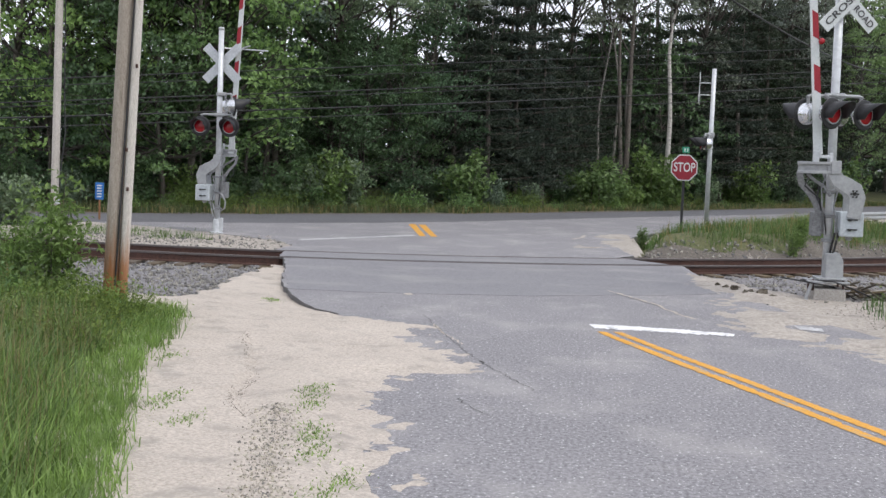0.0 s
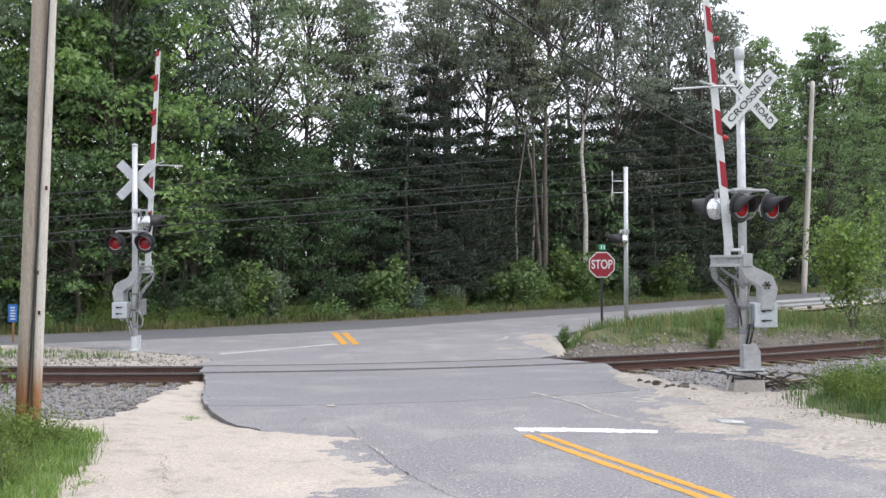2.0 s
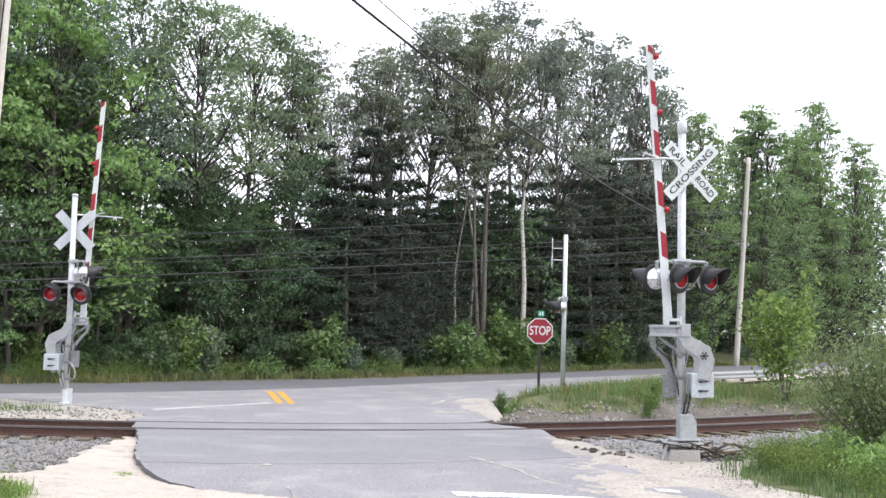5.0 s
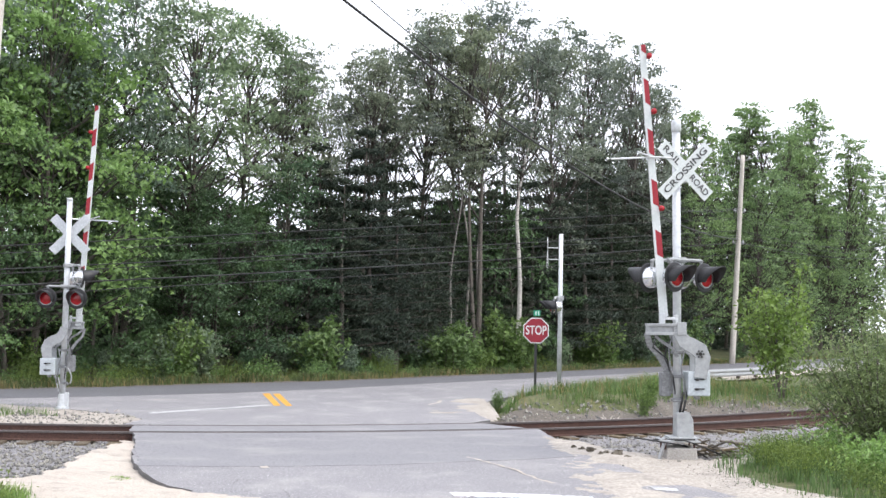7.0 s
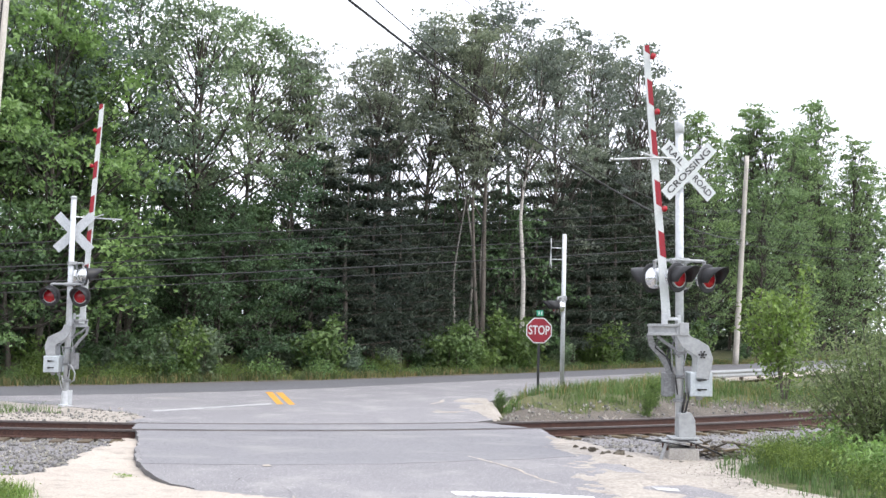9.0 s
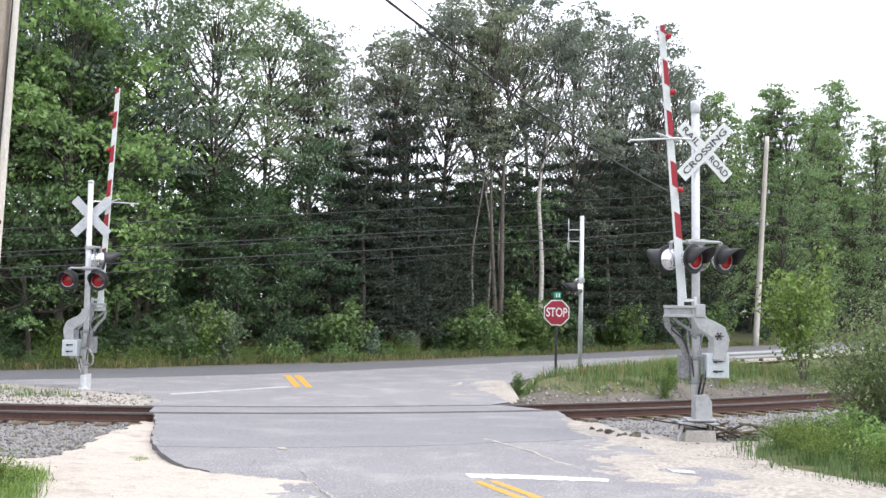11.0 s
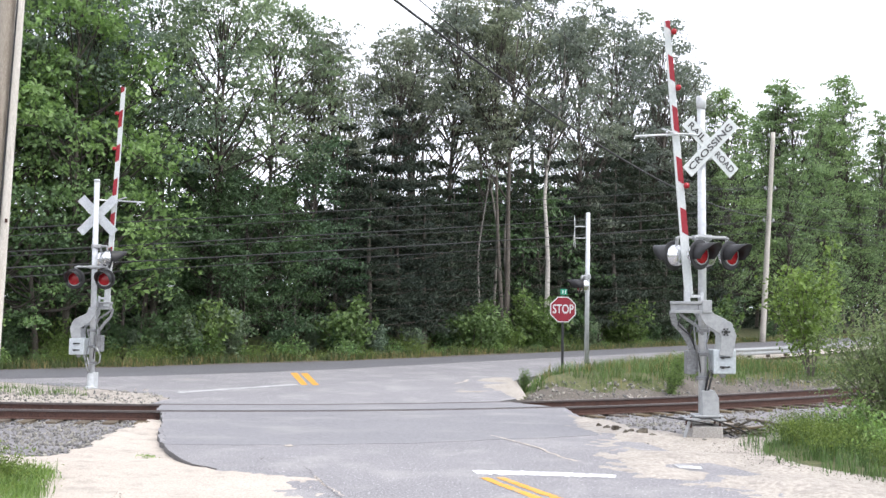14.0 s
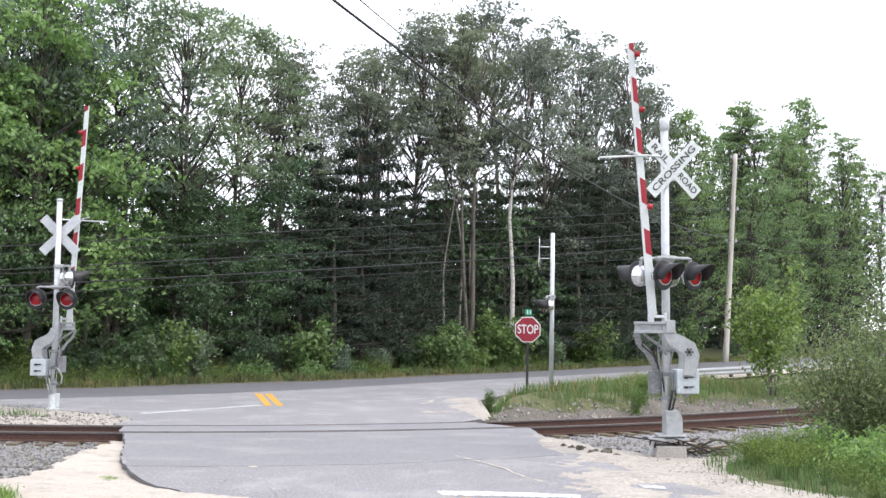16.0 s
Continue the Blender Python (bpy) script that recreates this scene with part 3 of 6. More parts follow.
# ballast, in two stretches either side of the crossing
def ballast_height(x, y):
    d = y - near_rail(x) - 0.75
    wide = np.where((d < 0) & (x < 0), 5.6, np.where(d < 0, 3.4, 2.6))
    z = -0.225 - 0.05 * smooth01(np.abs(d), 1.6, wide) + 0.09 * smooth01(-d, 3.0, 5.5) + 0.16 * smooth01(-d, 2.0, 5.0) * smooth01(x, 1.0, 2.0)
    return z + 0.02 * value_noise(x, y, 2.1, 51) + 0.015 * value_noise(x, y, 7.0, 52)


sheet("ballast_left", np.arange(-40, -5.0, 0.1), np.arange(15.9, 28.5, 0.1), ballast_height, M["ballast"],
      lambda X, Y, Z: (Y - near_rail(X) > np.where(X > -11, -7.6, -3.2) + 0.5 * value_noise(X, Y, 0.8, 53)) & (Y - near_rail(X) < 3.1) & (X < -5.35), "grey crushed stone ballast", "gravel", "structure")
sheet("ballast_right", np.arange(1.6, 40, 0.12), np.arange(19.5, 52, 0.12), ballast_height, M["ballast"],
      lambda X, Y, Z: (Y - near_rail(X) > -7.4 + 0.4 * value_noise(X, Y, 1.0, 55)) & (Y - near_rail(X) < 3.0) & ((Y > 22.9) | (X > 2.5)), "grey crushed stone ballast", "gravel", "structure")


def bank_height(x, y):
    return np.maximum(terrain(x, y) + 0.03, ballast_height(x, y) - 0.01) + 0.03 * value_noise(x, y, 1.7, 57) + 0.015 * value_noise(x, y, 5, 58)


sheet("gravel_bank", np.arange(1.3, 22, 0.12), np.arange(26.5, 46, 0.12), bank_height, M["dirt"],
      lambda X, Y, Z: (Y - near_rail(X) > 2.4) & (Y - near_rail(X) < 5.3 + 0.8 * value_noise(X, Y, 0.55, 59)) & (X > 1.35), "grey-brown gravelly dirt bank beside the track", "gravel")


def stones(name, n, place, size, mat, label, seed, category="gravel"):
    """Loose angular stones, too many to count, in one mesh."""
    rng = np.random.RandomState(seed)
    base = np.array([(1, 0, 0), (-1, 0, 0), (0, 1, 0), (0, -1, 0), (0, 0, 1), (0, 0, -1)], float)
    faces = np.array([(0, 2, 4), (2, 1, 4), (1, 3, 4), (3, 0, 4), (2, 0, 5), (1, 2, 5), (3, 1, 5), (0, 3, 5)])
    V, F = [], []
    p = place(rng, n)
    for i in range(len(p)):
        s = size[0] + (size[1] - size[0]) * rng.rand() ** 2
        q = np.linalg.qr(rng.randn(3, 3))[0]
        V.append((base * (0.5 + 0.6 * rng.rand(6, 1)) * s * np.array([1, 0.85, 0.7])) @ q + p[i])
        F.append(faces + 6 * i)
    return tagged(part(name, (np.concatenate(V).tolist(), [], np.concatenate(F).tolist()), mat), label, category, "", "stuff")


def left_stones(rng, n):
    x = -5.4 - rng.rand(n) ** 1.3 * 10
    y = near_rail(x) + np.where(rng.rand(n) < 0.72, -7.0 * rng.rand(n) * np.where(x > -11, 1, 0.4), 3.0 * rng.rand(n))
    ok = (x < -5.7) | (y > 19.5)
    x, y = x[ok], y[ok]
    return np.stack([x, y, ballast_height(x, y) + 0.012], 1)


def right_stones(rng, n):
    x = 1.9 + rng.rand(n) ** 1.2 * 12
    y = near_rail(x) + np.where(rng.rand(n) < 0.65, rng.uniform(-7.0, -0.1, n) * np.where(x > 2.6, 1, 0.3), rng.uniform(0, 3.0, n))
    return np.stack([x, y, ballast_height(x, y) + 0.012], 1)


def bank_stones(rng, n):
    x = 1.7 + rng.rand(n) ** 1.2 * 11
    y = near_rail(x) + rng.uniform(2.6, 5.6, n)
    return np.stack([x, y, bank_height(x, y) + 0.012], 1)


stones("bank_stones", 1100, bank_stones, (0.025, 0.09), M["stone"], "loose grey stones on the dirt bank", 66)
stones("ballast_stones", 7500, left_stones, (0.025, 0.06), M["stone"], "loose grey crushed ballast stones beside the rails", 61)
stones("ballast_stones", 4500, right_stones, (0.025, 0.065), M["stone"], "loose grey crushed ballast stones beside the rails", 62)


def isle_stones(rng, n):
    x = -6.0 - rng.rand(n) * 6
    y = near_rail(x) + 1.8 + rng.rand(n) * 3.5
    return np.stack([x, y, isle_height(x, y) + 0.01], 1)


stones("pale_stones", 1300, isle_stones, (0.02, 0.06), M["stone"], "pale loose stones on the sandy island", 63)


def shoulder_stones(rng, n):
    y = 5.5 + rng.rand(n) ** 1.2 * 4.2
    x = -2.05 - 0.22 * (y - 8.1) + 0.08 * value_noise(y, y, 1.1, 29) + rng.randn(n) * 0.10
    return np.stack([x, y, sand_left_height(x, y) + 0.004], 1)


stones("shoulder_gravel", 2200, shoulder_stones, (0.006, 0.019), M["pale_gravel"], "fine grey gravel washed into the shoulder", 64)


def verge_gravel(rng, n):
    y = 13.5 + 7.0 * rng.rand(n)
    x = grass_edge_right(y) + 0.25 - 0.7 * rng.rand(n) ** 1.6 + 0.15 * value_noise(y, y, 1.7, 77)
    return np.stack([x, y, sand_right_height(x, y) + 0.004], 1)


# dark specks along the rut, put in as the shade of its crease
def rut_gravel(rng, n):
    rx, ry = RUT[:, 0], RUT[:, 1]
    q = rng.rand(n) * (len(rx) - 1)
    k = np.arange(len(rx))
    x, y = np.interp(q, k, rx) + rng.randn(n) * 0.035, np.interp(q, k, ry) + rng.randn(n) * 0.07
    return np.stack([x, y, sand_left_height(x, y) + 0.002], 1)


RUT = np.array([(-3.67, 13.3), (-3.33, 12.2), (-2.95, 11.02), (-2.89, 10.37), (-2.85, 9.95), (-2.73, 9.63), (-2.57, 9.35)])
stones("verge_gravel", 700, verge_gravel, (0.005, 0.017), M["dirt"], "brown gravel and litter along the grass edge", 68)
stones("rut_gravel", 520, rut_gravel, (0.003, 0.010), M["dirt"], "dark specks laid in the sand rut as its shade", 69)
rng_clump = random.Random(9)
for cx, cy, s in [(2.72, 21.2, 0.08), (2.95, 21.0, 0.06), (3.1, 20.65, 0.10), (2.6, 21.5, 0.06), (3.22, 20.3, 0.06), (2.85, 20.9, 0.05), (3.0, 21.2, 0.05), (3.2, 20.9, 0.04), (2.5, 21.9, 0.05), (2.8, 21.5, 0.05)]:
    bm = bmesh.new()
    bmesh.ops.create_icosphere(bm, subdivisions=2, radius=s, matrix=Matrix.Translation((cx, cy, 0.02)) @ Matrix.Diagonal((1, 0.9, 0.75, 1)))
    for v in bm.verts:
        v.co += Vector((rng_clump.uniform(-1, 1), rng_clump.uniform(-1, 1), rng_clump.uniform(-1, 1))) * s * 0.42
    tagged(part("rock", bm, M["rock"]), "dark brown clod of rock lying on pale sand", "rock", "rocks by the signal base")


# ---- painted lines ----
def ribbon(name, pts_l, pts_r, z, mat, label):
    v = [(x, y, z) for x, y in pts_l] + [(x, y, z) for x, y in pts_r]
    n = len(pts_l)
    f = [(i, n + i, n + i + 1, i + 1) for i in range(n - 1)]
    return tagged(part(name, (v, [], f), mat), label, "road marking", "", "structure")


def smooth_line(pts, n=40):
    a = np.array(pts, float)
    co = np.polyfit(a[:, 1], a[:, 0], 3)
    ys = np.linspace(a[0, 1], a[-1, 1], n)
    return [(float(np.polyval(co, y)), float(y)) for y in ys]


mid = smooth_line([(0.45, 15.36), (1.05, 13.7), (1.63, 12.3), (2.17, 11.08), (2.56, 10.05), (3.2, 8.0), (3.8, 5.5)])
mid = smooth_line(mid, 160)
rng_line = random.Random(23)
worn = lambda: rng_line.uniform(-0.008, 0.008) if rng_line.random() < 0.85 else rng_line.uniform(-0.028, 0.012)
for a, b in ((-0.145, -0.035), (0.045, 0.155)):
    ribbon("centre_line", [(x + a * 1.05 - worn(), y + a * 0.4) for x, y in mid], [(x + b * 1.05 + worn(), y + b * 0.4) for x, y in mid], 0.005, M["yellow"], "worn yellow double centre line")
def ragged(pts, n, amount, seed):
    """The line through the points, with a worn, uneven edge."""
    a, rg = np.array(pts, float), random.Random(seed)
    q = np.linspace(0, len(a) - 1, n)
    return [(float(np.interp(t, range(len(a)), a[:, 0])), float(np.interp(t, range(len(a)), a[:, 1])) + amount * (rg.uniform(-1, 1) if rg.random() < 0.75 else rg.uniform(-2.4, 2.4))) for t in q]


ribbon("stop_line", ragged([(0.20, 15.98), (0.8, 15.98), (1.4, 15.93), (2.05, 15.80)], 70, 0.028, 31), ragged([(0.27, 15.62), (0.85, 15.60), (1.4, 15.57), (2.02, 15.55)], 70, 0.028, 32), 0.005, M["white_paint"], "worn white stop line across the lane")
ribbon("stop_line_remnant", [(2.98, 16.95), (3.32, 16.75)], [(3.0, 16.55), (3.30, 16.45)], 0.007, M["faded_white"], "worn patch of white stop line")
for o in (-0.06, 0.24):
    ribbon("far_centre_line", [(-5.0 + o, 36.2), (-4.48 + o, 33.6), (-4.0 + o, 31.2)], [(-4.80 + o, 36.3), (-4.31 + o, 33.7), (-3.85 + o, 31.3)], 0.005, M["yellow"], "worn yellow centre line beyond the tracks")
ribbon("far_stop_line", [(-6.6, 28.2), (-5.4, 29.9), (-4.3, 31.55)], [(-6.45, 27.9), (-5.25, 29.6), (-4.15, 31.25)], 0.005, M["faded_white"], "faded white stop line beyond the tracks")


# cracks in the asphalt
def crack(pts, w, seed, mat=None):
    rng = random.Random(seed)
    L, R = [], []
    for (x0, y0), (x1, y1) in zip(pts, pts[1:]):
        k = max(2, int(math.hypot(x1 - x0, y1 - y0) / 0.08))
        for i in range(k):
            t = i / k
            x, y = x0 + (x1 - x0) * t + rng.uniform(-0.025, 0.025), y0 + (y1 - y0) * t + rng.uniform(-0.025, 0.025)
            q = w * rng.uniform(0.4, 1.3)
            L.append((x - q, y - q * 0.7)), R.append((x + q, y + q * 0.7))
    return tagged(part("road_crack", ([(x, y, 0.0035 if y < 18.1 else 0.0095) for x, y in L + R], [], [(i, len(L) + i, len(L) + i + 1, i + 1) for i in range(len(L) - 1)]), mat or M["crack"]),
                  "sand-filled crack in the asphalt" if mat else "dark crack across the asphalt", "crack", "", "structure")


crack([(-2.0, 16.1), (-1.75, 15.2), (-1.49, 14.27), (-1.2, 13.3), (-0.89, 12.47), (-0.6, 11.8), (-0.31, 11.12)], 0.0035, 1)
crack([(-0.89, 12.5), (-0.4, 12.75), (0.0, 12.95), (0.7, 13.1), (1.2, 13.0)], 0.004, 2)
crack([(-0.95, 12.65), (-0.86, 12.35)], 0.02, 3)
crack([(-3.3, 16.6), (-2.66, 16.85), (-2.0, 16.75), (-1.2, 16.9)], 0.005, 4)
crack([(-1.0, 10.6), (-0.8, 10.2), (-0.6, 9.9)], 0.004, 5)
crack([(-2.66, 16.9), (-2.7, 16.4)], 0.006, 6)
crack([(-5.2, 21.6), (-3.5, 21.9), (-1.5, 22.3), (0.6, 22.9), (1.9, 23.2)], 0.003, 8)
crack([(-4.1, 17.9), (-2.6, 18.3), (-0.8, 18.2), (1.0, 18.6), (2.1, 18.5)], 0.003, 9)
crack([(0.55, 20.2), (0.75, 19.74), (1.22, 18.57), (1.48, 17.59), (1.7, 17.0)], 0.022, 7, M["sand"])
crack([(-2.55, 18.35), (-2.45, 18.1)], 0.05, 10, M["sand"])
crack([(-1.9, 8.7), (-1.49, 8.59), (-1.16, 8.46)], 0.03, 11, M["sand"])
crack([(-1.75, 15.2), (-1.55, 14.5), (-1.2, 13.6)], 0.012, 12, M["sand"])
crack([(0.2, 34.5), (0.1, 33.4), (-0.2, 32.6)], 0.06, 13, M["sand"])
crack([(-8.3, 32.0), (-7.4, 32.6), (-6.6, 32.7)], 0.09, 14, M["sand"])


# ---- track ----
def sweep_rail(off, name="rail"):
    prof = [(-0.075, -0.18), (0.075, -0.18), (0.075, -0.168), (0.012, -0.15), (0.010, -0.05), (0.036, -0.04), (0.036, -0.006), (0.028, 0.0), (-0.028, 0.0), (-0.036, -0.006), (-0.036, -0.04), (-0.010, -0.05), (-0.012, -0.15), (-0.075, -0.168)]
    xs = np.arange(-60, 60.1, 0.5)
    v, f = [], []
    for x in xs:
        s = float((near_rail(x + 0.05) - near_rail(x - 0.05)) / 0.1)
        n = math.hypot(1, s)
        cx, cy = rail_frame(x, off)
        v += [(cx - a * s / n, cy + a / n, b + 0.006) for a, b in prof]
    k = len(prof)
    mats = []
    for i in range(len(xs) - 1):
        for j in range(k):
            f.append((i * k + j, i * k + (j + 1) % k, (i + 1) * k + (j + 1) % k, (i + 1) * k + j))
            mats.append(1 if 5 <= j <= 9 else 0)
    e = thing(name, (0, 0, 0), "", "")
    part("rail_web", (v, [], [q for q, t in zip(f, mats) if not t]), M["rail"], e, "rusty web and foot")
    part("rail_head", (v, [], [q for q, t in zip(f, mats) if t]), M["rail_head"], e, "worn running surface")
    return tagged(e, "rusty steel rail with a worn head on wooden ties", "rail", "rails of the track")


sweep_rail(0.0)
sweep_rail(1.505)
# black strips just below the road surface fill the slots beside the rails
for k, (a, b) in enumerate(((-0.128, -0.04), (0.04, 0.128), (1.377, 1.465), (1.545, 1.633))):
    l, r = rail_line(XL - 0.1, XR + 0.1, a), rail_line(XL - 0.1, XR + 0.1, b)
    ribbon("flangeway", l, r, -0.022, M["flat_black"], "black strip in the slot beside the rail")

bm = bmesh.new()
box(bm, (0.22, 2.55, 0.16), bevel=0.012)
tie_mesh = None
rng_tie = random.Random(3)
for i in range(120):
    x = -30 + i * 0.52
    if XL - 0.2 < x < XR + 0.1 or x > 20:
        continue
    cx, cy = rail_frame(x, 0.75)
    s = float((near_rail(x + 0.05) - near_rail(x - 0.05)) / 0.1)
    m = pose(cx, cy, -0.258 + rng_tie.uniform(-0.006, 0.008), 0, 0, math.degrees(math.atan(s)) + rng_tie.uniform(-1.5, 1.5))
    if tie_mesh is None:
        t = part("railway_tie", bm, M["tie"])
        tie_mesh = t.data
    else:
        t = new("railway_tie", tie_mesh)
    t.matrix_world = m
    tagged(t, "weathered wooden railway tie bedded in ballast", "railway tie", "ties of the track")


# ---- crossing signals ----
def flashing_lamp(parent, loc, yaw):
    """One flasher: black round background, red lens, long hood, shell behind. It faces -y turned by yaw."""
    m = Matrix.Translation(loc) @ Matrix.Rotation(radians(yaw), 4, "Z") @ Matrix.Rotation(radians(90), 4, "X")   # local z points forward
    bm = bmesh.new()
    lathe(bm, [(0.09, -0.018), (0.235, -0.012), (0.252, 0.0), (0.252, 0.008), (0.235, 0.012), (0.16, 0.012)], m, 32)
    bg = part("background", bm, M["black"], parent, "round black lamp background", True)
    bm = bmesh.new()
    lathe(bm, [(0.155, 0.012), (0.157, 0.04), (0.15, 0.047), (0.10, 0.058), (0.03, 0.064)], m, 28)
    part("lens", bm, M["red_lens"], bg, "round red lens", True)
    bm = bmesh.new()
    lathe(bm, [(0.158, 0.012), (0.172, 0.012), (0.172, 0.045), (0.158, 0.045)], m, 28)
    part("lens_ring", bm, M["silver"], bg)
    bm = bmesh.new()
    n = 22
    outer, inner = [], []
    for i in range(n + 1):
        a = radians(-25 + 230 * i / n)
        reach = 0.09 + 0.33 * (0.5 + 0.5 * math.sin(a)) ** 1.2
        for ring, r in ((outer, 0.188), (inner, 0.178)):
            ring.append([bm.verts.new(m @ Vector((r * math.cos(a), r * math.sin(a), h))) for h in (0.012, reach * 0.5, reach)])
    for i in range(n):
        for k in range(2):
            bm.faces.new((outer[i][k], outer[i + 1][k], outer[i + 1][k + 1], outer[i][k + 1]))
            bm.faces.new((inner[i][k], inner[i][k + 1], inner[i + 1][k + 1], inner[i + 1][k]))
        bm.faces.new((outer[i][2], outer[i + 1][2], inner[i + 1][2], inner[i][2]))
    part("hood", bm, M["black"], bg, "long black hood", True)
    bm = bmesh.new()
    lathe(bm, [(0.02, -0.19), (0.09, -0.18), (0.15, -0.14), (0.178, -0.08), (0.185, -0.02), (0.19, -0.012)], m, 24)
    part("shell", bm, M["chrome"], bg, "bright metal lamp shell", True)
    bm = bmesh.new()
    tube(bm, [m @ Vector((0, 0.17, -0.06)), m @ Vector((0, 0.26, -0.07)), m @ Vector((0, 0.30, -0.05))], 0.028, 8)
    part("lamp_hanger", bm, M["silver"], bg)


def crossbuck(parent, z, y, facing, lettered):
    """Two crossed blades; the lettered face looks along facing (degrees from -y)."""
    cb = Matrix.Translation((0.10 if facing < 90 else 0, 0, z)) @ Matrix.Rotation(radians(facing), 4, "Z")
    for k, (word, lean) in enumerate((("RAIL ROAD", 45), ("CROSSING", -45))):
        yy = y - 0.012 * k
        m = cb @ Matrix.Translation((0, yy, 0)) @ Matrix.Rotation(radians(lean), 4, "Y")
        bm = bmesh.new()
        box(bm, (1.22, 0.006, 0.229), m, 0.002)
        blade = part("crossbuck_blade", bm, M["white_tape"], parent, "white reflective blade")
        bm = bmesh.new()
        box(bm, (1.215, 0.004, 0.224), m @ Matrix.Translation((0, 0.0055, 0)), 0.0)
        part("blade_back", bm, M["sign_back"], blade, "bare grey metal back")
        if word == "CROSSING":
            letters("lettering", word, 0.112, M["letter"], blade, m @ Matrix.Translation((0, -0.009, 0)), 1.06)
        else:
            letters("lettering", "RAIL", 0.112, M["letter"], blade, m @ Matrix.Translation((-0.355, -0.009, 0)), 0.38)
            letters("lettering", "ROAD", 0.112, M["letter"], blade, m @ Matrix.Translation((0.35, -0.009, 0)), 0.42)


def gate_arm(parent, p0, p1, y, side):
    """The raised arm from p0 to p1 (x, z), striped; side: +1 where the lamps stick out to +x."""
    ax = Vector((p1[0] - p0[0], 0, p1[1] - p0[1]))
    L = ax.length
    ang = math.degrees(math.atan2(ax.x, ax.z))
    m = Matrix.Translation((p0[0], y, p0[1])) @ Matrix.Rotation(radians(ang), 4, "Y")
    bm = bmesh.new()
    w0, w1 = 0.072, 0.052
    prism(bm, [(-w0, 0), (w0, 0), (w1, L), (-w1, L)], 0.045, m, 0.004)
    arm = part("gate_arm", bm, M["white_tape"], parent, "white reflective gate arm with red bands")
    z, k = L, 0
    while z > 0.9:
        lo, hi = z - (0.13 if k == 0 else 0.42), z
        w = lambda h: w0 + (w1 - w0) * h / L + 0.001
        s = 0.032 * side
        for yy in (-0.0245, 0.0245):
            bm = bmesh.new()
            a, b = (w(lo), w(hi))
            l, r = (0.45, 1.0) if side > 0 else (1.0, 0.62)
            out = [(-a * l, lo + s), (a * r, lo - s), (b * r, hi - s), (-b * l, hi + s)] if k else [(-a * l, lo + s), (a * r, lo - s), (b * r, hi), (-b * l, hi)]
            prism(bm, out, 0.003, m @ Matrix.Translation((0, yy, 0)))
            part("red_band", bm, M["red_tape"], arm, "red reflective band")
        z -= 0.60 if k == 0 else 0.86
        k += 1
    for h in (L - 0.20, L - 1.15, L - 2.80) if side > 0 else (L - 0.68, L - 1.57, L - 2.97):
        bm = bmesh.new()
        lathe(bm, [(0.012, 0), (0.045, 0.01), (0.052, 0.05), (0.045, 0.09), (0.01, 0.10)], m @ Matrix.Translation((side * 0.10, -0.03, h)) @ Matrix.Rotation(radians(90), 4, "X") @ Matrix.Translation((0, 0, -0.03)), 14)
        part("gate_lamp", bm, M["red_lens"], arm, "small red gate lamp", True)
        bm = bmesh.new()
        box(bm, (0.09, 0.03, 0.03), m @ Matrix.Translation((side * 0.07, 0, h - 0.03)))
        part("lamp_bracket", bm, M["red_tape"], arm)
    return arm


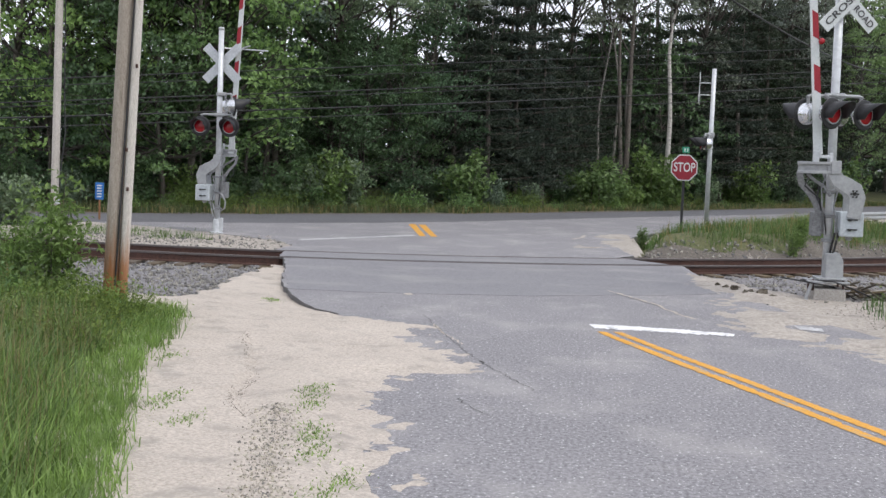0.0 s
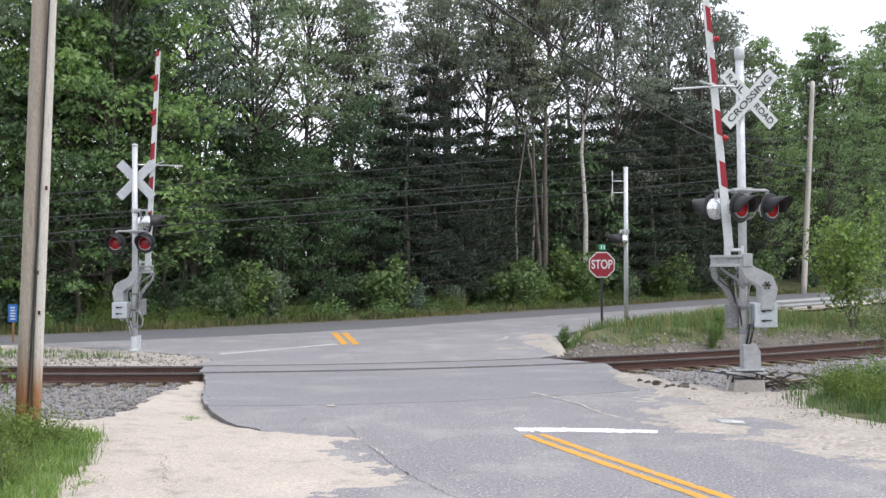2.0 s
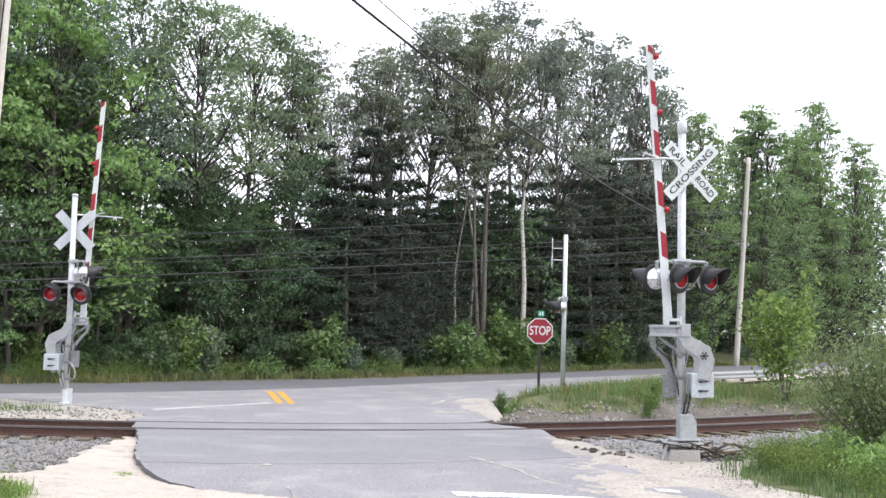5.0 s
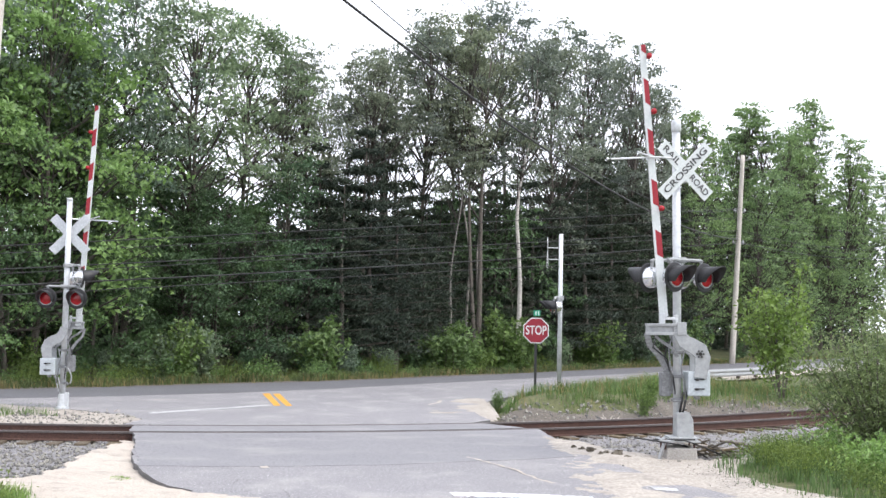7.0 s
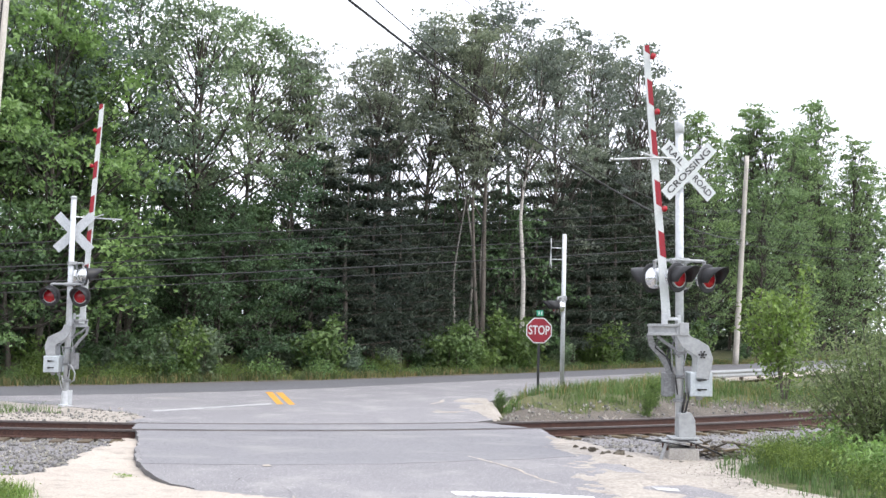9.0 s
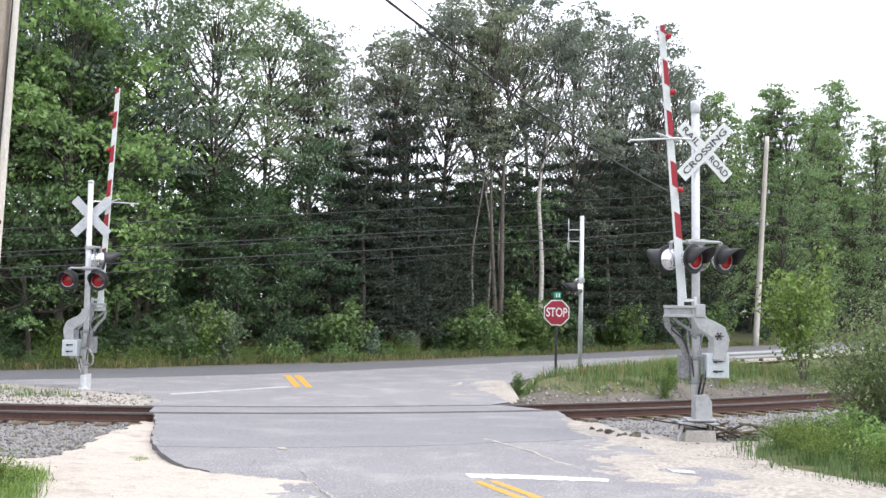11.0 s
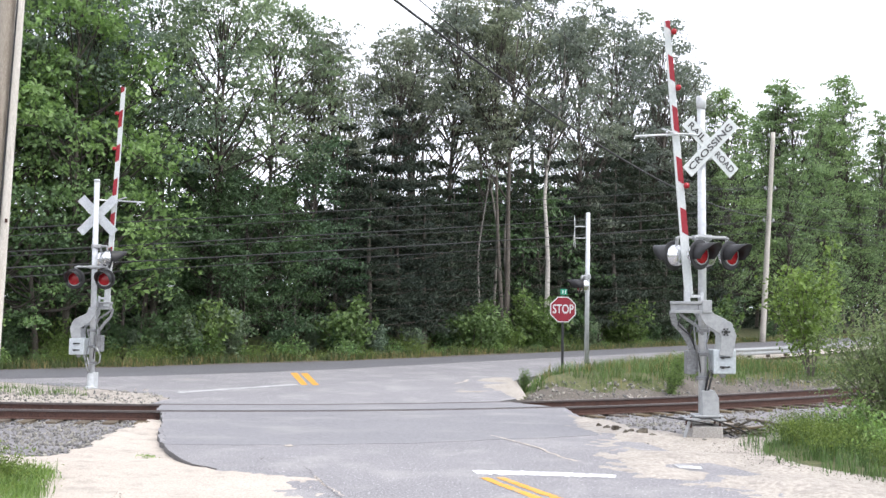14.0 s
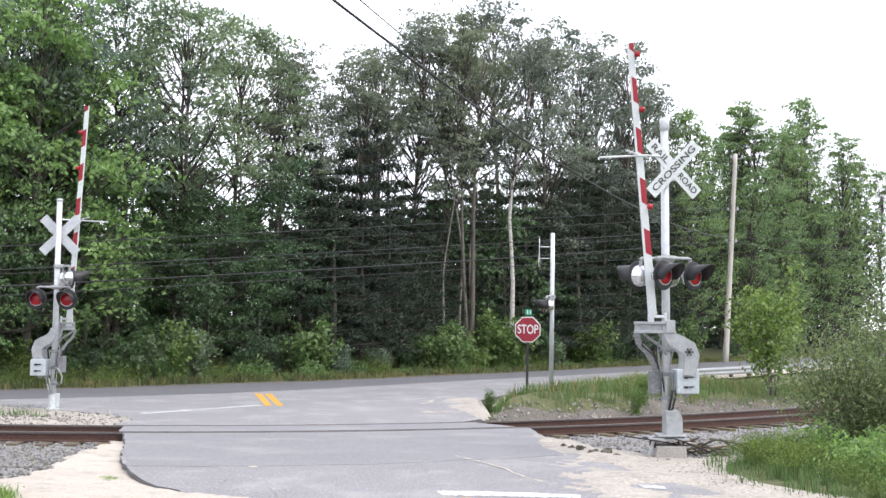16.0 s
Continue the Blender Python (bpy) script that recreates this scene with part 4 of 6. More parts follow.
def crossing_signal(loc, s, label, front_yaw, rear_yaw, buck_yaw, top, boots, rear_up=0.0):
    """s: -1 where the road lies to -x of the mast, +1 where it lies to +x (the whole is then turned half round)."""
    sig = thing("crossing_signal", loc, label, "crossing signal", "railway crossing signals")
    bm = bmesh.new()
    tube(bm, [(0, 0, 0.30), (0, 0, top - 0.02)], [0.072, 0.068], 18)
    part("mast", bm, M["galv"], sig, "galvanised steel mast", True)
    bm = bmesh.new()
    if boots == "cover":
        prism(bm, [(-0.05, 0), (0.245, 0), (0.235, 0.30), (0.17, 0.42), (-0.03, 0.42), (-0.045, 0.40)], 0.33, None, 0.012)
        box(bm, (0.48, 0.48, 0.03), (0.06, 0, 0.0), 0.006)
    else:
        lathe(bm, [(0.17, 0.0), (0.17, 0.03), (0.11, 0.05), (0.095, 0.34), (0.075, 0.36)], None, 18)
        box(bm, (0.12, 0.10, 0.34), (0.10, -0.02, 0.22), 0.01)
    part("mast_base", bm, M["silver"] if boots == "cover" else M["galv"], sig, "cast base cover")
    bm = bmesh.new()
    lathe(bm, [(0.076, top - 0.16), (0.084, top - 0.15), (0.086, top + 0.0), (0.074, top + 0.05), (0.02, top + 0.065)] if boots == "cover" else
          [(0.076, top - 0.05), (0.078, top), (0.05, top + 0.015), (0.01, top + 0.02)], None, 16)
    part("mast_cap", bm, M["galv"], sig, "", True)
    # lamps on a crossarm, front pair and rear pair
    for yaw, up in ((front_yaw, 0.0), (rear_yaw, rear_up)):
        r = Matrix.Rotation(radians(yaw), 4, "Z")
        bm = bmesh.new()
        h = 2.98 + up
        tube(bm, [r @ Vector((-0.42, -0.20, h - 0.03)), r @ Vector((-0.36, -0.20, h)), r @ Vector((-0.08, -0.13, h)), r @ Vector((0.08, -0.13, h)), r @ Vector((0.36, -0.20, h)), r @ Vector((0.42, -0.20, h - 0.03))], 0.027, 8)
        box(bm, (0.22, 0.22, 0.09), r @ Matrix.Translation((0, -0.03, h)), 0.015)
        part("crossarm", bm, M["silver"], sig, "cast lamp crossarm")
        for u in (-0.38, 0.38):
            p = r @ Vector((u, -0.28, 2.68 + up))
            flashing_lamp(sig, p, yaw)
    crossbuck(sig, 4.50 if boots == "cover" else 4.27, -0.12, buck_yaw, True)
    bm = bmesh.new()
    box(bm, (0.20 if boots == "cover" else 0.10, 0.16, 0.30), Matrix.Translation((0.05 if boots == "cover" else 0, 0, 4.45 if boots == "cover" else 4.25)) @ Matrix.Rotation(radians(buck_yaw), 4, "Z") @ Matrix.Translation((0, -0.03, 0)), 0.01)
    part("crossbuck_clamp", bm, M["galv"], sig)
    # gate mechanism
    gy = -0.24 if s < 0 else 0.24
    arm_foot, lean = (0.27, 0.35) if s < 0 else (0.25, 0.28)
    gate_arm(sig, (s * arm_foot, 2.02), (s * (arm_foot + lean), 6.62 if s < 0 else 7.52), gy, -s)
    bm = bmesh.new()
    bw, bx = (0.62, 0.27) if s < 0 else (0.34, 0.23)
    box(bm, (bw, 0.10, 0.045), (s * bx, gy, 1.885), 0.006)
    box(bm, (bw, 0.10, 0.045), (s * bx, gy, 1.735), 0.006)
    box(bm, (bw - 0.02, 0.03, 0.16), (s * bx, gy + 0.02, 1.81), 0.0)
    box(bm, (0.16, 0.14, 0.22), (s * -0.02, gy, 1.82), 0.012)
    part("arm_bracket", bm, M["silver"], sig, "channel-shaped steel bracket")
    bm = bmesh.new()
    box(bm, (0.10, 0.07, 0.20), (s * 0.30, gy, 1.98), 0.008)
    box(bm, (0.26, 0.06, 0.05), (s * 0.16, gy, 1.99), 0.01)
    box(bm, (0.03, 0.10, 0.14), (s * 0.24, gy, 2.06), 0.004)
    box(bm, (0.05, 0.09, 0.16), (s * 0.06, gy, 1.97), 0.01)
    part("arm_clamp", bm, M["galv"], sig, "bolted arm clamp")

    def curved(points, w, y, name, lab, mat=None):
        """A flat curved plate."""
        b2 = bmesh.new()
        L, R = [], []
        for i, (x, z) in enumerate(points):
            x0, z0 = points[max(i - 1, 0)]
            x1, z1 = points[min(i + 1, len(points) - 1)]
            d = math.hypot(x1 - x0, z1 - z0)
            q = w[i] if isinstance(w, list) else w
            L.append((s * (x - (z1 - z0) / d * q), z + (x1 - x0) / d * q))
            R.append((s * (x + (z1 - z0) / d * q), z - (x1 - x0) / d * q))
        prism(b2, L + R[::-1], 0.035, Matrix.Translation((0, y, 0)), 0.006)
        return part(name, b2, mat or M["silver"], sig, lab)

    plate = [(0.03, 1.86), (0.01, 1.73), (-0.07, 1.61), (-0.20, 1.54), (-0.33, 1.46), (-0.38, 1.33), (-0.36, 1.17), (-0.33, 1.0)]
    for yy in (gy - 0.02, gy + 0.42 * (1 if s < 0 else -1)):
        curved(plate, [0.09, 0.10, 0.115, 0.125, 0.135, 0.13, 0.115, 0.11], yy, "gate_lever", "grey S-shaped gate lever")
    curved([(0.50, 1.74), (0.46, 1.55), (0.30, 1.38), (0.18, 1.20), (0.13, 1.0), (0.11, 0.72)], [0.05, 0.055, 0.06, 0.07, 0.075, 0.07] if s < 0 else [0.03, 0.03, 0.035, 0.04, 0.04, 0.035], gy + (0.30 if s < 0 else -0.30), "counterweight_lever", "dark grey curved counterweight lever", M["dark_steel"])
    curved([(0.40, 1.70), (0.28, 1.60), (0.12, 1.50), (0.02, 1.35)], 0.025, gy + (0.10 if s < 0 else -0.10), "brace", "", M["dark_steel"])
    bm = bmesh.new()
    for a in range(6):
        lathe(bm, [(0.016, 0), (0.016, 0.02)], Matrix.Translation((s * (-0.33 + 0.055 * math.cos(a * 1.047)), gy - 0.04, 1.40 + 0.055 * math.sin(a * 1.047))) @ Matrix.Rotation(radians(90), 4, "X"), 6)
    lathe(bm, [(0.03, 0), (0.03, 0.03)], Matrix.Translation((s * -0.33, gy - 0.035, 1.40)) @ Matrix.Rotation(radians(90), 4, "X"), 12)
    part("hub_bolts", bm, M["flat_black"], sig, "dark bolt heads on the hub")
    bm = bmesh.new()
    box(bm, (0.37, 0.50, 0.40), (s * -0.32, 0.0, 0.90), 0.02)
    mech = part("gate_mechanism", bm, M["machine"], sig, "pale blue-grey gate machine box")
    for zz in (0.98, 0.82):
        bm = bmesh.new()
        box(bm, (0.17, 0.03, 0.022), (s * -0.32, -0.262, zz), 0.004)
        box(bm, (0.05, 0.04, 0.04), (s * -0.32 - 0.04, -0.265, zz - 0.006), 0.006)
        part("latch", bm, M["black"], mech, "dark box latch")
    bm = bmesh.new()
    lathe(bm, [(0.03, 0.63), (0.06, 0.66), (0.06, 0.70)], Matrix.Translation((s * -0.32, -0.05, 0)), 12)
    part("box_plug", bm, M["silver"], mech)
    bm = bmesh.new()
    box(bm, (0.16, 0.26, 0.40), (s * 0.18, 0.16 if s < 0 else -0.0, 0.88), 0.01)
    part("counterweight", bm, M["dark_steel"], sig, "dark slab counterweight")
    for zz in (1.02, 0.62, 1.42):
        bm = bmesh.new()
        box(bm, (0.19, 0.19, 0.06), (0, 0, zz), 0.015)
        part("mast_clamp", bm, M["dark_steel"], sig)
    for k, (x0, x1) in enumerate(((-0.16, -0.05), (-0.20, -0.02))):
        bm = bmesh.new()
        zz = 0.55 + 0.3 * k
        tube(bm, [(s * x0, -0.10, 0.95 + 0.1 * k), (s * x0 * 0.9, -0.12, 0.75), (s * -0.08, -0.11, zz - 0.1), (s * x1, -0.10, 0.40)], 0.018, 6)
        part("conduit", bm, M["black"] if s < 0 else M["silver"], sig, "flexible wiring conduit", True)
    if s > 0:
        bm = bmesh.new()
        tube(bm, [(0.06, -0.10, 1.02), (0.16, -0.12, 0.98), (0.24, -0.12, 0.80), (0.22, -0.11, 0.64), (0.10, -0.1, 0.55)], 0.02, 7)
        part("conduit", bm, M["silver"], sig, "flexible wiring conduit", True)
    if s > 0:
        for o in list(sig.children):
            if o.name.split(".")[0] in ("gate_lever", "counterweight_lever", "brace", "hub_bolts", "gate_mechanism", "counterweight", "arm_bracket", "arm_clamp"):
                o.location.z += 0.22 if o.name.split(".")[0] in ("counterweight_lever", "brace", "counterweight", "arm_bracket", "arm_clamp") else 0.12
    for k, (x0, y0, z0, x1, z1) in enumerate(((0.10, -0.10, 1.70, 0.10, 0.95), (0.16, -0.04, 1.60, 0.04, 0.70), (-0.10, -0.12, 1.45, -0.12, 0.62), (0.34, 0.05, 1.68, 0.12, 1.10))):
        bm = bmesh.new()
        tube(bm, [(s * x0, y0, z0), (s * (x0 + 0.07), y0 - 0.05, z0 * 0.7 + z1 * 0.3), (s * (x1 + 0.05), y0 - 0.06, z0 * 0.35 + z1 * 0.65), (s * x1, y0, z1)], 0.013, 6)
        part("control_cable", bm, M["black"] if k % 2 else M["dark_steel"], sig, "thin dark control cable", True)
    # guide rod that steadies the raised arm
    bm = bmesh.new()
    zg = 4.70 if boots == "cover" else 4.66
    tube(bm, [(0, gy * 0.5, zg), (s * 0.35, gy - 0.06 if s < 0 else gy + 0.06, zg), (s * 1.16, gy - 0.08, zg - 0.04)], 0.018, 6)
    part("arm_guide", bm, M["galv"], sig, "thin steel arm guide rod")
    bm = bmesh.new()
    tube(bm, [(s * 0.30, gy + 0.12, zg - 0.02), (s * 0.74, gy - 0.25, zg + 0.06)], 0.016, 6)
    part("arm_guide_fork", bm, M["galv"], sig)
    return sig


RS = (4.10, 20.6, 0.36)
right_signal = crossing_signal(RS, -1, "grey steel crossing signal with raised gate and white crossbuck", 38, 218, 14, 5.33, "cover")
right_signal.rotation_euler = (0, radians(-0.75), 0)
LS = (-8.79, 29.0, 0.0)
left_signal = crossing_signal(LS, 1, "silver crossing signal beyond the tracks with a raised gate", -4, 118, 180, 5.15, "plain", 0.52)
left_signal.scale = (0.967, 0.967, 0.967)
left_found = thing("signal_foundation", (-8.74, 29.0, 0.0), "small grey concrete footing under the far signal", "foundation")
bm = bmesh.new()
prism(bm, [(-0.30, -0.30), (0.30, -0.30), (0.25, -0.004), (-0.25, -0.004)], 0.5, None, 0.015)
part("concrete_block", bm, M["concrete"], left_found)

# foundation of the nearer signal, with its steel frame and loose cables
found = thing("signal_foundation", (4.10, 20.6, 0.0), "rough concrete footing with steel plate under the signal", "foundation")
bm = bmesh.new()
prism(bm, [(-0.27, -0.25), (0.32, -0.25), (0.27, 0.20), (-0.22, 0.20)], 0.55, None, 0.02)
part("concrete_block", bm, M["concrete"], found, "old tapered concrete block")
bm = bmesh.new()
box(bm, (0.66, 0.60, 0.035), (0, 0, 0.31), 0.008)
part("base_plate", bm, M["silver"], found, "flat steel plate")
for x, y in ((-0.24, -0.2), (0.24, -0.2), (-0.24, 0.2), (0.24, 0.2)):
    bm = bmesh.new()
    tube(bm, [(x, y, 0.16), (x, y, 0.345)], 0.018, 8)
    part("anchor_bolt", bm, M["rail"], found)
bm = bmesh.new()
tube(bm, [(-0.26, -0.22, 0.29), (-0.34, -0.24, 0.05), (-0.36, -0.24, -0.15)], 0.03, 6)
part("steel_leg", bm, M["silver"], found)
rng_c = random.Random(14)
for i in range(2):
    bm = bmesh.new()
    x0 = 4.05 + rng_c.uniform(-0.3, 0.3)
    tube(bm, [(x0 - 0.45, 20.5 + rng_c.uniform(-.1, .1), 0.34 - 0.03 * i), (x0, 20.22 - 0.03 * i, 0.30 + 0.04 * i), (x0 + 0.4, 20.5, 0.22 - 0.02 * i), (x0 + 0.75, 20.8, 0.05), (x0 + 1.0, 20.9, -0.1)], 0.014, 6)
    tagged(part("loose_cable", bm, M["wire"], None, "", True), "loose black signal cable on the footing", "cable", "cables at the footing")
for i in range(34):
    bm = bmesh.new()
    L = rng_c.uniform(0.18, 0.55)
    box(bm, (L, 0.04, 0.03), pose(4.85 + rng_c.uniform(-0.35, 0.5), 21.0 + rng_c.uniform(-0.4, 0.5), -0.03 + 0.008 * i, rng_c.uniform(-30, 30), rng_c.uniform(-25, 35), rng_c.uniform(-60, 40)), 0.006)
    tagged(part("wood_scrap", bm, M["dead_wood"] if i % 7 == 0 else M["rock"] if i % 2 else M["tie"]), "dark splintered wood scrap in a heap", "wood scrap", "scrap heap beside the footing")
for i, (x, y, r) in enumerate(((-7.35, 28.3, 20), (-7.2, 28.2, 75), (-7.5, 28.4, 130), (4.55, 31.2, 10), (4.75, 31.1, 60), (4.4, 31.3, 110), (2.0, 33.2, 25), (2.15, 33.1, 80))):
    bm = bmesh.new()
    tube(bm, [(-0.18, 0, -0.02), (-0.05, 0.03, 0.07), (0.10, 0.0, 0.06), (0.22, 0.04, 0.12)], [0.035, 0.04, 0.03, 0.012], 6)
    tube(bm, [(-0.05, 0.03, 0.06), (0.0, 0.06, 0.15), (0.06, 0.05, 0.2)], [0.025, 0.018, 0.008], 5)
    o = part("dead_branch", bm, M["dead_wood"])
    o.matrix_world = pose(x, y, float(terrain(np.array(x), np.array(y))) + 0.06, 0, 0, r)
    tagged(o, "bleached broken branch lying on the stones", "branch", "dead branches")


# ---- stop sign ----
stop = thing("stop_sign", (3.02, 36.4, 0.40), "red octagonal stop sign with white border on a dark post", "stop sign")
bm = bmesh.new()
box(bm, (0.075, 0.045, 2.45), (0, 0.04, 0.63), 0.006)
part("post", bm, M["black"], stop, "dark steel post")


def octagon(r):
    return [(r * math.cos(radians(22.5 + 45 * k)), r * math.sin(radians(22.5 + 45 * k))) for k in range(8)]


bm = bmesh.new()
prism(bm, octagon(0.412), 0.012, Matrix.Translation((0, 0, 1.62)), 0.002)
face = part("sign_plate", bm, M["white_tape"], stop, "white-edged octagonal plate")
bm = bmesh.new()
prism(bm, octagon(0.380), 0.004, Matrix.Translation((0, -0.0085, 1.62)))
part("sign_face", bm, M["stop_red"], face, "red reflective face")
letters("lettering", "STOP", 0.27, M["white_tape"], face, Matrix.Translation((0, -0.013, 1.62)), 0.62)
bm = bmesh.new()
box(bm, (0.20, 0.01, 0.17), (0.02, 0.0, 2.14), 0.002)
plate = part("top_plate", bm, M["green_sign"], stop, "small green plate on top")
for dx, w in ((-0.03, 0.03), (0.05, 0.03)):
    bm = bmesh.new()
    box(bm, (w, 0.004, 0.11), (0.02 + dx, -0.007, 2.14))
    part("bar", bm, M["white_tape"], plate, "white mark")

# ---- side-facing flasher pole beyond the sign ----
fl = thing("flasher_pole", (4.0, 39.0, 0.40), "grey steel pole with a side-facing signal lamp and edge-on crossbuck", "signal pole")
bm = bmesh.new()
tube(bm, [(0, 0, -0.3), (0, 0, 4.72)], [0.075, 0.070], 14)
part("mast", bm, M["galv"], fl, "galvanised steel mast", True)
for k, a in enumerate((45, -45)):
    bm = bmesh.new()
    box(bm, (1.22, 0.008, 0.229), Matrix.Translation((-0.42 - 0.012 * k, 0, 4.10)) @ Matrix.Rotation(radians(82.5), 4, "Z") @ Matrix.Rotation(radians(a), 4, "Y"), 0.002)
    part("crossbuck_blade", bm, M["white_tape"], fl, "white blade seen edge-on")
for zz in (4.27, 3.90):
    bm = bmesh.new()
    tube(bm, [(-0.41, 0, zz), (-0.08, 0, zz)], 0.018, 6)
    part("crossbuck_bracket", bm, M["galv"], fl)
flashing_lamp(fl, (-0.16, -0.30, 2.38), -92)
flashing_lamp(fl, (-0.22, 0.38, 2.38), -84)
bm = bmesh.new()
tube(bm, [(-0.20, -0.42, 2.60), (-0.20, -0.30, 2.68), (-0.04, -0.1, 2.68), (0.0, 0, 2.68), (-0.04, 0.3, 2.68)], 0.03, 8)
box(bm, (0.20, 0.20, 0.16), (0, 0, 2.66), 0.02)
box(bm, (0.12, 0.14, 0.34), (-0.06, -0.06, 2.45), 0.015)
part("crossarm", bm, M["silver"], fl, "cast lamp crossarm")


# ---- poles and wires ----
def wood_pole(loc, height, r0, r1, mat, label, lean=(0, 0), sides=18):
    p = thing("utility_pole", loc, label, "utility pole", "utility poles")
    bm = bmesh.new()
    n = 16
    tube(bm, [(lean[0] * i / n, lean[1] * i / n, -0.4 + (height + 0.4) * i / n) for i in range(n + 1)], [r0 + (r1 - r0) * i / n for i in range(n + 1)], sides)
    part("pole_shaft", bm, mat, p, "", True)
    return p


near_pole = wood_pole((-5.94, 15.0, 0.0), 11.0, 0.112, 0.088, M["pole"], "weathered grey wooden utility pole with a reddish butt", (0.44, 0.0))
# a slimmer, paler shaft along the right side of the near pole
stub = wood_pole((-5.775, 14.95, 0.0), 10.6, 0.060, 0.046, M["pole_pale"], "pale slim timber along the right of the pole", (0.44, 0.0), 12)
# thin dark tube following the join between the two shafts
bm = bmesh.new()
tube(bm, [(-0.076, -0.05, 0.0), (0.02, -0.05, 1.8), (0.32, -0.05, 7.5)], 0.012, 6)
part("ground_wire", bm, M["wire"], stub, "thin dark tube along the join with the pole")
for zz, dx in ((2.05, -0.10), (1.55, 0.02), (3.1, 0.05)):
    bm = bmesh.new()
    box(bm, (0.03, 0.02, 0.05), (dx * 0.4 + 0.55 * zz / 10.6, -0.062, zz), 0.004)
    part("staple", bm, M["rail"], stub)
second_pole = wood_pole((-11.53, 25.8, -0.1), 10.5, 0.088, 0.075, M["pole_far"], "pale bleached wooden pole behind a leafy bush", (0.12, 0.0))
bm = bmesh.new()
tube(bm, [(0.12, -0.05, 0.2), (0.15, -0.06, 1.4), (0.26, -0.05, 2.4), (0.22, -0.03, 3.2), (0.20, -0.02, 6)], 0.015, 6)
part("hanging_cable", bm, M["wire"], second_pole, "slack black cable down the pole")
for zz in (0.35, 0.62, 0.9):
    bm = bmesh.new()
    box(bm, (0.10, 0.02, 0.16), (0.13, -0.11, zz), 0.004)
    part("pole_tag", bm, M["white_tape"], second_pole, "small white tag")
far_pole = wood_pole((18.6, 76.0, 0.2), 12.9, 0.19, 0.13, M["pole_far"], "pale wooden utility pole beside the main road", (0.62, 0.0), 14)
for zz, dx in ((12.6, -0.25), (12.6, 0.42), (9.3, -0.3), (9.3, 0.3), (7.3, -0.3), (7.3, 0.3)):
    bm = bmesh.new()
    lathe(bm, [(0.05, 0), (0.10, 0.06), (0.07, 0.14), (0.03, 0.24)], Matrix.Translation((0.62 * zz / 12.9 + dx, 0, zz)), 8)
    box(bm, (abs(dx), 0.05, 0.05), (0.62 * zz / 12.9 + dx / 2, 0, zz))
    part("insulator", bm, M["silver"], far_pole, "small insulator on a pin")
post = thing("white_post", (-12.45, 24.9, -0.1), "slim pale post with a white plate beside the tracks", "post")
bm = bmesh.new()
tube(bm, [(0, 0, -0.2), (0.03, 0, 5.2)], 0.045, 10)
part("post_shaft", bm, M["pole_far"], post, "", True)
bm = bmesh.new()
box(bm, (0.50, 0.03, 1.05), (-0.18, -0.06, 1.05), 0.006)
part("plate", bm, M["white_tape"], post, "plain white plate")
blue = thing("blue_sign", (-12.93, 31.8, -0.12), "small blue roadside marker sign on a thin rusty post", "sign")
bm = bmesh.new()
box(bm, (0.05, 0.03, 1.15), (0, 0.02, 0.5), 0.004)
part("post", bm, M["pole_rust"], blue)
bm = bmesh.new()
box(bm, (0.24, 0.012, 0.46), (0, -0.005, 0.90), 0.004)
bl = part("sign_plate", bm, M["blue_sign"], blue, "blue plate")
for k in range(5):
    bm = bmesh.new()
    box(bm, (0.13, 0.004, 0.035), (0, -0.014, 1.05 - 0.075 * k))
    part("bar", bm, M["white_tape"], bl, "white mark")


# short guard rail at the near edge of the main road
guard = thing("guard_rail", (11.1, 51.0, 0.0), "short galvanised guard rail beside the main road", "guard rail")
g_dir = Vector((0.62, 0.79, 0)).normalized()
g_side = Vector((0.79, -0.62, 0)).normalized()
g_prof = [(0.0, 0.10), (0.05, 0.15), (0.05, 0.20), (0.01, 0.24), (0.01, 0.28), (0.05, 0.32), (0.05, 0.37), (0.0, 0.42)]
g_len = [0.0, 2.0, 4.0, 6.0, 6.5, 6.75, 6.85]
g_out = [0.0, 0.0, 0.0, 0.0, 0.08, 0.22, 0.40]
gv, gf = [], []
for a, o in zip(g_len, g_out):
    for thick in (0.0, -0.006):
        gv += [tuple(g_dir * a + g_side * (d + o + thick) + Vector((0, 0, h))) for d, h in g_prof]
k = len(g_prof)
for i in range(len(g_len) - 1):
    for t in (0, k):
        for j in range(k - 1):
            gf.append((i * 2 * k + t + j, (i + 1) * 2 * k + t + j, (i + 1) * 2 * k + t + j + 1, i * 2 * k + t + j + 1))
part("rail_beam", (gv, [], gf), M["silver"], guard, "corrugated steel beam", True)
for a in (0.3, 2.2, 4.1, 6.0):
    bm = bmesh.new()
    q = g_dir * a - g_side * 0.09
    box(bm, (0.12, 0.16, 0.95), Matrix.Translation((q.x, q.y, -0.06)) @ Matrix.Rotation(radians(52), 4, "Z"), 0.01)
    part("post", bm, M["tie"], guard, "weathered timber post")


def cable(p0, p1, sag, r, label="thin black overhead wire"):
    cu = bmesh.new()
    a, b = Vector(p0), Vector(p1)
    n = 40
    tube(cu, [a.lerp(b, i / n) - Vector((0, 0, sag * 4 * (i / n) * (1 - i / n))) for i in range(n + 1)], r, 5)
    return tagged(part("overhead_wire", cu, M["wire"], None, "", True), label, "overhead wire", "overhead wires")


